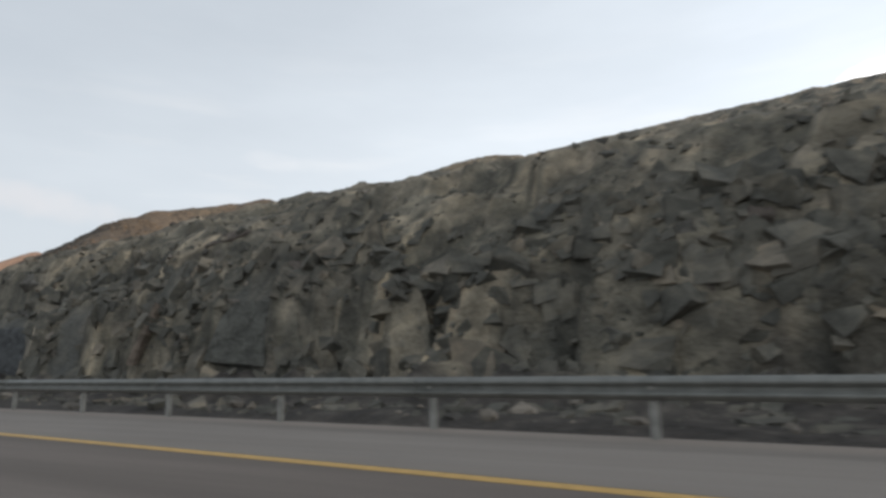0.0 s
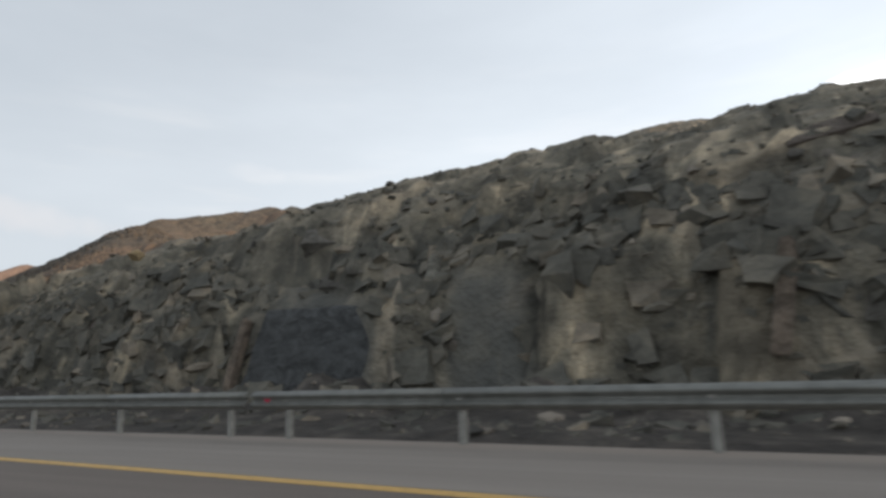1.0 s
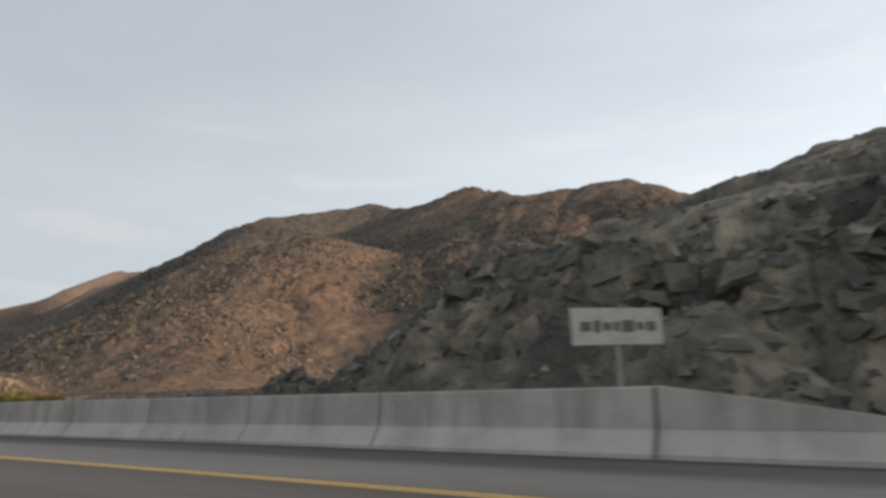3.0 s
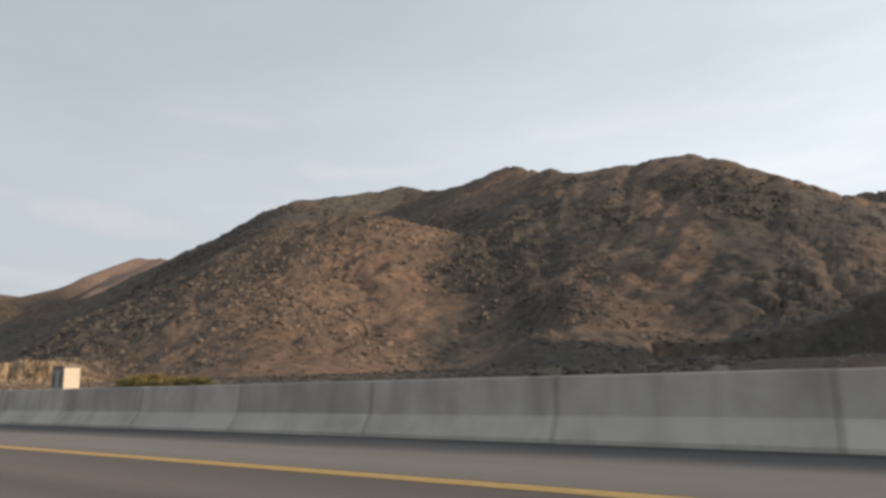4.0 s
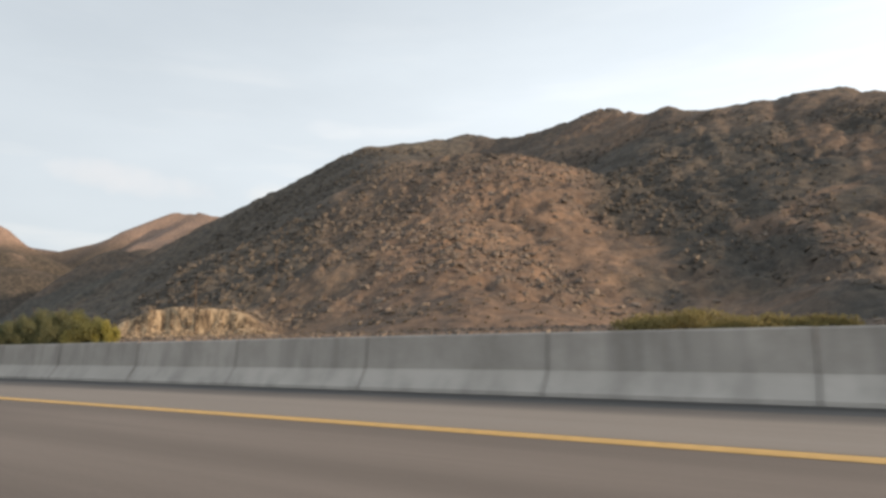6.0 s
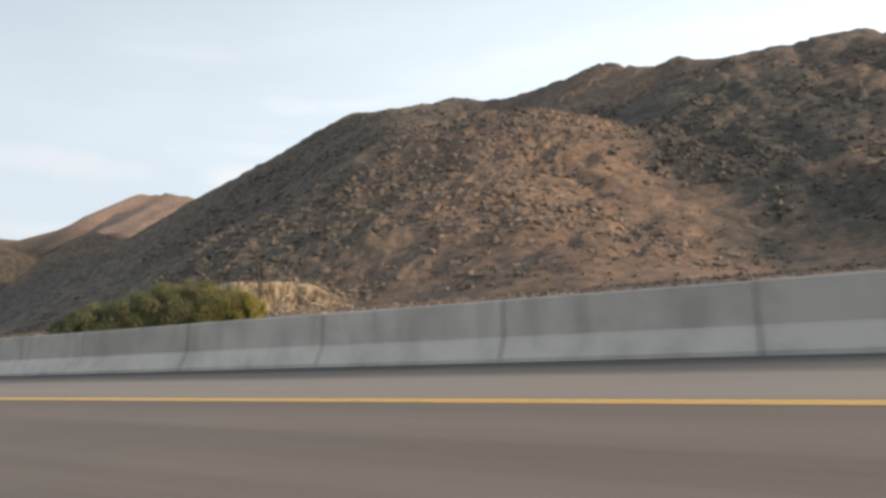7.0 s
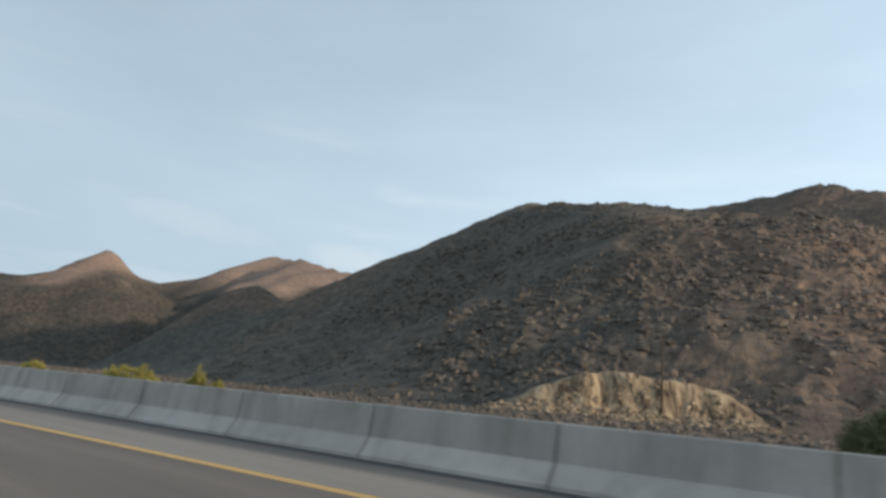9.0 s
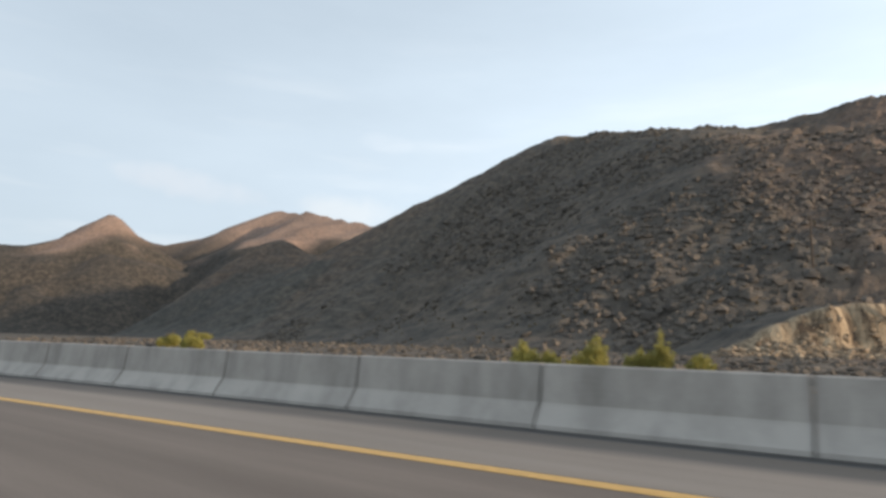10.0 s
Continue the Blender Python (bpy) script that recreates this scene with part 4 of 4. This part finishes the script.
def tuft(x, y, w, h, seed):
    """A loose upright desert shrub: a spray of thin twigs, each set with narrow leaves."""
    rng = random.Random(seed)
    root = bpy.data.objects.new("shrub", None)
    scene.collection.objects.link(root)
    root.location = (x, y, float(terrain(np.array([x]), np.array([y]))[0]))
    tagged(root, "feathery yellow green desert shrub on the stony verge", "shrub", "yellow green shrubs")
    twigs, leaves = bmesh.new(), bmesh.new()
    for _ in range(46):
        a, q = rng.uniform(0, 6.283), rng.random() ** 0.7
        top = Vector((math.cos(a) * w * 0.5 * q, math.sin(a) * w * 0.5 * q, h * (0.86 - 0.3 * q) * rng.uniform(0.6, 1.08)))
        foot = Vector((math.cos(a) * 0.1, math.sin(a) * 0.1, -0.1))
        side = Vector((-math.sin(a), math.cos(a), 0)) * 0.012
        twigs.faces.new([twigs.verts.new(p) for p in (foot - side, foot + side, top + side * 0.3, top - side * 0.3)])
        for _ in range(64):
            u = rng.uniform(0.2, 1.03)
            p = foot.lerp(top, u) + Vector((rng.gauss(0, 1), rng.gauss(0, 1), rng.gauss(0, 0.6))) * 0.085 * w * (1.2 - 0.7 * u)
            d = Vector((rng.gauss(0, 0.6), rng.gauss(0, 0.6), 1.0)).normalized() * rng.uniform(0.05, 0.12)
            b = d.cross(Vector((rng.gauss(0, 1), rng.gauss(0, 1), rng.gauss(0, 1)))).normalized() * 0.016
            leaves.faces.new([leaves.verts.new(p + v) for v in (-d, b, d, -b)])
    part("stem", twigs, BARK, root)
    part("crown", leaves, OLIVE, root)


def make_bushes():
    big = "dense dark green desert shrub tree with yellowish ends behind the barrier"
    for i, (u, h, w) in enumerate(((0.05, 3.2, 5.2), (0.22, 4.0, 7.0), (0.4, 4.5, 7.0), (0.58, 5.2, 7.5), (0.76, 5.4, 7.0), (0.91, 4.6, 5.5))):
        x, y = -229 + u * 12.4, 28.0 + u * 5.6
        bush("shrub_tree", big, x, y, w, 5.0, h, 34000, 0.05, GREEN if i < 5 else OLIVEGREEN, 30 + i, "shrub trees behind the barrier", 48, 0.17)
    bush("shrub", "yellow green low desert shrub beside the shrub trees", -215.6, 34.2, 2.6, 2.4, 3.4, 6000, 0.065, OLIVE, 40, "yellow green shrubs")
    for i, (x, y, w, h) in enumerate(((-163.0, 38.3, 4.2, 1.7), (-160.0, 37.8, 4.8, 2.1), (-156.9, 38.2, 4.6, 1.7), (-153.6, 38.6, 3.4, 1.4))):
        bush("shrub", "low dusty olive desert shrub on the stony verge", x, y, w, w * 0.8, h, 6500, 0.05, TANGREEN, 50 + i, "dusty olive shrubs", 26, 0.2)
    for i, (x, y, w, h) in enumerate(((-381, 71.6, 6.0, 3.2), (-374, 69, 5.0, 2.6), (-300, 22.5, 2.2, 1.9), (-308, 25, 2.8, 2.0))):
        bush("shrub", "low yellow green desert shrub on the stony verge", x, y, w, w * 0.8, h, 5200, 0.05, OLIVE, 53 + i, "yellow green shrubs")
    for i, (x, y, w, h) in enumerate(((-263.8, 13.2, 1.1, 1.45), (-263.0, 13.7, 0.8, 1.2), (-261.3, 13.7, 0.9, 1.75), (-262.2, 14.6, 1.2, 1.2), (-260.1, 16.3, 0.95, 2.0), (-260.9, 16.6, 1.2, 1.4), (-258.9, 16.8, 1.0, 1.15))):
        tuft(x, y, w, h, 90 + i)


make_bushes()


# ---- power poles ----
def make_pole(x, y, h, arm):
    z = float(terrain(np.array([x]), np.array([y]))[0])
    root = bpy.data.objects.new("power_pole", None)
    scene.collection.objects.link(root)
    root.location = (x, y, z)
    tagged(root, "slim dark weathered wooden power pole on the slope", "power pole", "power poles")
    part("shaft", rod(bmesh.new(), 0, 0, -0.8, h, 0.16, 0.1, 10), TIMBER, root)
    if arm:
        part("crossarm", box(bmesh.new(), -0.8, 0.8, -0.16, -0.06, h - 0.55, h - 0.43, 0.01), TIMBER, root)
        for dx in (-0.7, 0.0, 0.7):
            part("insulator", rod(bmesh.new(), dx, -0.11, h - 0.43, h - 0.25, 0.05, 0.03, 8), DARK, root)


make_pole(-253.1, 70.4, 9.4, True)
make_pole(-266.5, 101.0, 8.0, True)


# ---- loose stones ----
ICO = [(0, 0, -1), (0.72, -0.53, -0.45), (-0.28, -0.85, -0.45), (-0.89, 0, -0.45), (-0.28, 0.85, -0.45), (0.72, 0.53, -0.45),
       (0.28, -0.85, 0.45), (-0.72, -0.53, 0.45), (-0.72, 0.53, 0.45), (0.28, 0.85, 0.45), (0.89, 0, 0.45), (0, 0, 1)]
ICOF = [(0, 1, 2), (1, 0, 5), (0, 2, 3), (0, 3, 4), (0, 4, 5), (1, 5, 10), (2, 1, 6), (3, 2, 7), (4, 3, 8), (5, 4, 9),
        (1, 10, 6), (2, 6, 7), (3, 7, 8), (4, 8, 9), (5, 9, 10), (6, 10, 11), (7, 6, 11), (8, 7, 11), (9, 8, 11), (10, 9, 11)]


def stones(name, label, xs, ys, sizes, mat, seed):
    rng = np.random.RandomState(seed)
    n = len(xs)
    zs = terrain(xs, ys)
    v = np.array(ICO)[None] * (1 + 0.28 * rng.randn(n, 12, 1).clip(-1.5, 1.5))
    v = v * np.stack([rng.uniform(0.7, 1.4, n), rng.uniform(0.7, 1.4, n), rng.uniform(0.45, 0.95, n)], -1)[:, None]
    a = rng.uniform(0, 6.283, n)
    ca, sa = np.cos(a)[:, None], np.sin(a)[:, None]
    v = np.stack([v[..., 0] * ca - v[..., 1] * sa, v[..., 0] * sa + v[..., 1] * ca, v[..., 2]], -1) * sizes[:, None, None]
    # lay each stone in the slope
    e = 0.4
    nx, ny = -(terrain(xs + e, ys) - terrain(xs - e, ys)) / (2 * e), -(terrain(xs, ys + e) - terrain(xs, ys - e)) / (2 * e)
    up = np.stack([nx.clip(-1.5, 1.5), ny.clip(-1.5, 1.5), np.ones(n)], -1)
    up /= np.linalg.norm(up, axis=1)[:, None]
    side = np.cross(np.tile([0.0, 1.0, 0.0], (n, 1)), up)
    side /= np.linalg.norm(side, axis=1)[:, None]
    fore = np.cross(up, side)
    v = v[..., :1] * side[:, None] + v[..., 1:2] * fore[:, None] + v[..., 2:] * up[:, None]
    v = v + np.stack([xs, ys, zs], -1)[:, None] + (up * sizes[:, None] * 0.08)[:, None]
    f = np.array(ICOF)[None] + 12 * np.arange(n)[:, None, None]
    me = bpy.data.meshes.new(name)
    me.from_pydata(v.reshape(-1, 3).tolist(), [], f.reshape(-1, 3).tolist())
    if name in ("hill_boulders", "verge_stones"):
        me.attributes.new("grey", "FLOAT", "POINT").data.foreach_set("value", np.repeat(grey_with_far_shade(xs, ys, zs), 12).astype(np.float32))
    me.materials.append(mat)
    return tagged(new(name, me), label, "boulders", kind="stuff")


def make_stones():
    rng = np.random.RandomState(11)
    n = 130000
    x, y = rng.uniform(-400, -112, n), 40 + 230 * rng.rand(n) ** 1.7
    z = ridge_height(x, y)
    dens = 0.8 * fbm(x / 25, y / 25, 90, 3) + 0.42
    ok = (z > 1.0) & (rng.rand(n) < dens)
    x, y = x[ok], y[ok]
    stones("hill_boulders", "brown and pale boulders strewn over the hillsides", x, y, 0.17 + 0.75 * rng.rand(len(x)) ** 4.5, HILLROCK, 12)
    n = 15000
    x = rng.uniform(-345, -108, n)
    y = road_y(x) + 12 + 55 * rng.rand(n) ** 1.2
    stones("verge_stones", "small brown and grey stones over the flat verge", x, y, 0.07 + 0.3 * rng.rand(n) ** 2.5, HILLROCK, 15)
    n = 900
    x = rng.uniform(-105, 30, n)
    y = road_y(x) + FOOT + 0.3 + 28 * rng.rand(n) ** 1.6
    stones("cutting_boulders", "angular dark and pale boulders on the rock cutting", x, y, 0.06 + 0.24 * rng.rand(n) ** 4, CUTROCK, 13)
    n = 1500
    t = rng.rand(n)
    off = -4.5 + 4.9 * rng.rand(n) ** 0.8
    x, y = -270 + 28 * t - 0.6 * off, 59 + 21 * t + 0.8 * off
    stones("bank_boulders", "pale tan stones at the scraped bank's foot", x, y, 0.08 + 0.3 * rng.rand(n) ** 3, mat_rock("bank_stone", (0.13, 0.095, 0.063), (0.42, 0.33, 0.225)), 14)


make_stones()


# ---- blasted blocks of the cutting ----
def mat_block():
    m, nt, b = material("blasted_block", 0.85)
    co = where(nt)
    rnd = nt.nodes.new("ShaderNodeNewGeometry").outputs["Random Per Island"]
    own = nt.nodes.new("ShaderNodeObjectInfo").outputs["Random"]
    both = nt.nodes.new("ShaderNodeMath")
    both.operation = "ADD"
    nt.links.new(rnd, both.inputs[0])
    nt.links.new(own, both.inputs[1])
    frac = nt.nodes.new("ShaderNodeMath")
    frac.operation = "FRACT"
    nt.links.new(both.outputs[0], frac.inputs[0])
    c = ramp(nt, frac.outputs[0], [(0.0, (0.088, 0.085, 0.074)), (0.5, (0.115, 0.11, 0.094)), (0.9, (0.138, 0.128, 0.107)), (1.0, (0.23, 0.197, 0.155))])
    f = noise_fac(nt, co, 0.9, 6, 0.65, (1.0, 1.0, 1.4), 0.4)
    k = noise_fac(nt, co, 5.0, 4, 0.7)
    c = mixc(nt, 1.0, c, ramp(nt, f, [(0.35, (0.65, 0.65, 0.64)), (0.5, (1.0, 1.0, 0.98)), (0.66, (1.6, 1.52, 1.4))]), "MULTIPLY")
    c = mixc(nt, span(nt, k, 0.55, 0.75, 0.0, 0.35), c, (0.2, 0.18, 0.15))
    nt.links.new(c, b.inputs["Base Color"])
    bump(nt, b, k, 0.6, 0.12)
    return m


def make_blocks():
    """Angular blocks left standing by the blasting, bedded in the cutting face."""
    rng = np.random.RandomState(31)
    n = 20000
    x = np.where(rng.rand(n) < 0.2, rng.uniform(-99, -58, n), rng.uniform(-99, 30, n))
    # wall, slope above it, rubble in the ditch
    share = rng.rand(n)
    lat = np.where(share < 0.36, WALL - 0.2 + 2.6 * rng.rand(n), np.where(share < 0.82, WALL + 2 + 15 * rng.rand(n) ** 1.3, 10.8 + 5.6 * rng.rand(n)))
    y = road_y(x) + lat
    w = (0.2 + 0.95 * rng.rand(n) ** 3.0) * (1 - 0.35 * smooth(-x, 48, 68)) * (1 - 0.6 * smooth(lat, 19, 25)) * np.where(lat < WALL - 0.2, 0.42 + 0.4 * talus(x), 1.0) * (1 - 0.55 * smooth(terrain(x, y), 4.5, 8.5))
    ok = (cutting_mask(x, y) > 0.6) & (plate_mask(x, lat) < 0.15 + 0.3 * rng.rand(n)) & (terrain(x, y) > 0.05)
    x, y, w = x[ok], y[ok], w[ok]
    n = len(x)
    h, d = w * rng.uniform(0.4, 1.0, n), w * rng.uniform(0.5, 0.9, n)
    e = 0.5
    nx, ny = -(terrain(x + e, y) - terrain(x - e, y)) / (2 * e), -(terrain(x, y + e) - terrain(x, y - e)) / (2 * e)
    slope = np.stack([nx.clip(-0.7, 0.7), ny.clip(-4.0, -0.2), np.ones(n)], -1)
    slope /= np.linalg.norm(slope, axis=1)[:, None]
    # broken faces stand steeper than the slope
    up = slope + np.stack([rng.randn(n) * 0.3, -0.3 + rng.randn(n) * 0.25, -0.15 + rng.randn(n) * 0.2], -1)
    up /= np.linalg.norm(up, axis=1)[:, None]
    a = rng.normal(-0.12, 0.3, n)
    side = np.cross(np.stack([np.sin(a), 0.2 * np.cos(a), np.cos(a)], -1), up)
    side /= np.linalg.norm(side, axis=1)[:, None]
    fore = np.cross(up, side)
    place = np.stack([x, y, terrain(x, y)], -1) - slope * (w * rng.uniform(0.12, 0.3, n))[:, None]
    order = np.argsort(-w)
    big, rest = order[:900], order[900:]

    def hewn(ids, grid, rough):
        """Blocks as lattices of grid points, their corners pulled about and their faces chipped."""
        c = np.array([(i, j, k) for k in (-1, 1) for j in (-1, 1) for i in (-1, 1)], float)
        corner = c[None] * (1 + 0.46 * rng.randn(len(ids), 8, 3).clip(-1.4, 1.1))
        u = (grid + 1) / 2
        share = np.prod(np.where(c[None] > 0, u[:, None], 1 - u[:, None]), -1)
        q = np.einsum("gc,ncx->ngx", share, corner) + rough * rng.randn(len(ids), len(grid), 3)
        q = q * np.stack([w, h, d], -1)[ids][:, None] / 2
        return q[..., :1] * side[ids][:, None] + q[..., 1:2] * fore[ids][:, None] + q[..., 2:] * up[ids][:, None] + place[ids][:, None]

    # a cube's skin of 3 x 3 points a side, and a plain cube
    lattice = [(i, j, k) for k in (-1, 0, 1) for j in (-1, 0, 1) for i in (-1, 0, 1) if (i, j, k) != (0, 0, 0)]
    number = {p: i for i, p in enumerate(lattice)}
    skin = []
    for axis in range(3):
        for sgn in (-1, 1):
            for a0 in (-1, 0):
                for b0 in (-1, 0):
                    loop = [(a0, b0), (a0 + 1, b0), (a0 + 1, b0 + 1), (a0, b0 + 1)]
                    loop = loop if sgn > 0 else loop[::-1]
                    skin.append([number[tuple(np.insert(np.array(p), axis, sgn) if axis != 1 else (p[1], sgn, p[0]))] for p in loop])
    cube = np.array([(i, j, k) for k in (-1, 1) for j in (-1, 1) for i in (-1, 1)], float)
    quads = [(0, 2, 3, 1), (4, 5, 7, 6), (0, 1, 5, 4), (2, 6, 7, 3), (0, 4, 6, 2), (1, 3, 7, 5)]
    chipped = hewn(big, np.array(lattice, float), 0.085)
    plain = hewn(rest, cube, 0.0)
    mat = mat_block()
    order = np.argsort(-w)
    for q in chipped[:280]:
        me = bpy.data.meshes.new("rock_block")
        me.from_pydata(q.tolist(), [], skin)
        me.materials.append(mat)
        new("rock_block", me).parent = GROUND_SHEET
    for name, q, faces, label in (("rock_rubble", chipped[280:], skin, "dark angular rock blocks bedded in the blasted cutting face"),
                                  ("rock_chips", plain, quads, "small dark angular rock chips over the blasted cutting face")):
        f = np.array(faces)[None] + q.shape[1] * np.arange(len(q))[:, None, None]
        me = bpy.data.meshes.new(name)
        me.from_pydata(q.reshape(-1, 3).tolist(), [], f.reshape(-1, 4).tolist())
        me.materials.append(mat)
        tagged(new(name, me), label, "rocks", kind="stuff")


make_blocks()


# ---- single slabs of the cutting ----
def mat_slab(name, colour):
    m, nt, b = material(name, 0.88)
    co = where(nt)
    f = noise_fac(nt, co, 1.4, 7, 0.7, (1.0, 1.0, 1.6), 0.6)
    k = noise_fac(nt, co, 6.0, 4, 0.7)
    c = mixc(nt, span(nt, f, 0.38, 0.62), tuple(v * 0.6 for v in colour), tuple(v * 1.3 for v in colour))
    c = mixc(nt, span(nt, k, 0.52, 0.75, 0.0, 0.5), c, tuple(v * 1.7 for v in colour))
    nt.links.new(c, b.inputs["Base Color"])
    bump(nt, b, f, 1.0, 0.5)
    return m


def slab_mesh(w, d, h, seed, plate=False):
    rng = random.Random(seed)
    bm = bmesh.new()
    bmesh.ops.create_cube(bm, size=1.0)
    bmesh.ops.subdivide_edges(bm, edges=bm.edges, cuts=3, use_grid_fill=True)
    for _ in range(2 if plate else 5):
        # broken corners
        nrm = Vector((rng.uniform(-1, 1), rng.uniform(-1, 0.3), rng.uniform(-0.6, 1))).normalized()
        cut = bmesh.ops.bisect_plane(bm, geom=bm.verts[:] + bm.edges[:] + bm.faces[:], plane_co=nrm * rng.uniform(0.42, 0.56) * (1.25 if plate else 1), plane_no=nrm, clear_outer=True)
        edges = [e for e in cut["geom_cut"] if isinstance(e, bmesh.types.BMEdge)]
        bmesh.ops.contextual_create(bm, geom=edges)
    for v in bm.verts:
        q = v.co * 2.2 + Vector((seed, seed * 0.7, 0))
        v.co += Vector((noise.noise(q), noise.noise(q + Vector((9, 0, 0))), noise.noise(q + Vector((0, 9, 0))))) * 0.07
        v.co = Vector((v.co.x * w * (1.0 - 0.28 * v.co.z if plate else 1.0), v.co.y * d, v.co.z * h))
    bmesh.ops.recalc_face_normals(bm, faces=bm.faces)
    return bm


def make_slabs():
    """Blocks and seams that stand out of the cutting face: x, y, z, width, height."""
    kinds = (
        ("pale weathered rock block in the cutting face", (0.165, 0.154, 0.133), 0,
         [(-39.6, 15.8, 4.8, 2.2, 1.3), (-41.0, 16.6, 6.7, 1.6, 1.2), (-54.7, 22.8, 9.3, 0.7, 0.4), (-53.5, 15.9, 4.1, 0.8, 0.4), (-23.0, 12.9, 2.7, 0.65, 1.3), (-16.4, 9.3, 0.1, 0.43, 0.43), (-2.4, 11.6, 4.5, 1.15, 0.8),
          (-48.5, 21.8, 8.9, 1.5, 1.0), (-60.0, 15.9, 2.6, 1.2, 0.85), (-71.9, 16.7, 4.6, 1.6, 0.5), (-81.6, 16.1, 3.7, 0.6, 0.4), (-77.7, 15.5, 1.6, 1.1, 0.8), (-69.6, 15.4, 2.9, 0.85, 0.6)]),
        ("reddish tan rock block in the cutting face", (0.17, 0.143, 0.12), 0,
         [(-43.0, 14.6, 2.0, 0.5, 0.7), (-42.6, 14.9, 3.3, 0.4, 0.8), (-17.4, 13.2, 4.8, 1.1, 1.3), (-23.2, 15.4, 7.3, 2.0, 0.75), (-1.4, 10.9, 3.1, 0.75, 0.6), (-0.5, 11.9, 4.9, 0.85, 0.6), (-54.7, 16.4, 4.2, 0.8, 0.5), (-57.1, 15.9, 3.2, 0.9, 1.1)]),
        ("golden tan rock on the crest of the cutting", (0.42, 0.32, 0.185), 0, [(-58.9, 21.4, 9.05, 0.6, 0.5)]),
        ("smooth dark slate plate in the cutting wall", (0.102, 0.105, 0.105), 0.55, [(-39.6, 14.3, 2.3, 4.7, 2.6)]),
        ("smooth greenish slate slab in the cutting wall", (0.145, 0.143, 0.124), 0.5, [(-66.5, 15.15, 2.7, 1.5, 3.0), (-63.9, 15.35, 2.7, 1.7, 2.7), (-19.2, 12.6, 2.6, 2.4, 2.2)]),
        ("pale upright seam of rock in the cutting wall", (0.25, 0.238, 0.2), 0.4, [(-35.1, 14.35, 2.8, 0.5, 4.2)]),
        ("narrow tan seam of rock in the cutting wall", (0.22, 0.175, 0.135), 0.35, [(-43.0, 14.0, 2.2, 0.4, 2.3), (-36.3, 14.3, 2.4, 0.25, 2.0), (-24.8, 12.35, 2.8, 0.35, 2.4)]),
    )
    k = 0
    for label, colour, thick, places in kinds:
        mat = mat_slab(label.split(" rock")[0].split(" in the")[0].replace(" ", "_") + "_rock", colour)
        for x, y, z, w, h in places:
            k += 1
            d = thick or min(w, h) * 0.7 + 0.25
            ob = part("boulder", slab_mesh(w * 1.15, d, h * 1.15, k, thick > 0.45), mat)
            tagged(ob, label, "rock", "rock blocks of the cutting")
            r = random.Random(k + 70)
            turn = 4 if thick else 20
            lean = -14 if thick else (-18 if z < 4.5 else -38)
            ob.matrix_world = pose(x, y + d * 0.5, z - 0.05, lean + r.uniform(-4, 4) * (1 if thick else 2), r.uniform(-turn, turn) + (12 if thick and w < 0.4 else 0), r.uniform(-turn, turn))


make_slabs()


def make_scrub():
    """Low scattered scrub, each tuft a few crossed blades."""
    rng = np.random.RandomState(21)
    n = 5200
    x, y = rng.uniform(-420, -108, n), 72 + 200 * rng.rand(n) ** 1.2
    ok = rng.rand(n) < fbm(x / 30, y / 30, 95, 3) + 0.45
    x, y = x[ok], y[ok]
    z = terrain(x, y)
    n, k = len(x), 9
    size = rng.uniform(0.2, 0.6, n)[:, None]
    ang, lean = rng.uniform(0, 6.283, (n, k)), rng.uniform(0.2, 0.9, (n, k))
    d = np.stack([np.cos(ang) * lean, np.sin(ang) * lean, np.full((n, k), 0.75)], -1) * size[..., None]
    side = np.stack([-np.sin(ang), np.cos(ang), np.zeros((n, k))], -1) * size[..., None] * 0.3
    base = np.stack([x, y, z - 0.05], -1)[:, None]
    v = np.stack([base + 0 * d, base + d * 0.6 + side, base + d, base + d * 0.6 - side], 2)
    f = np.arange(n * k * 4).reshape(-1, 4)
    me = bpy.data.meshes.new("scrub")
    me.from_pydata(v.reshape(-1, 3).tolist(), [], f.tolist())
    me.materials.append(DRY)
    tagged(new("scrub", me), "sparse dry olive scrub tufts over the stony slopes", "scrub", kind="stuff")


make_scrub()
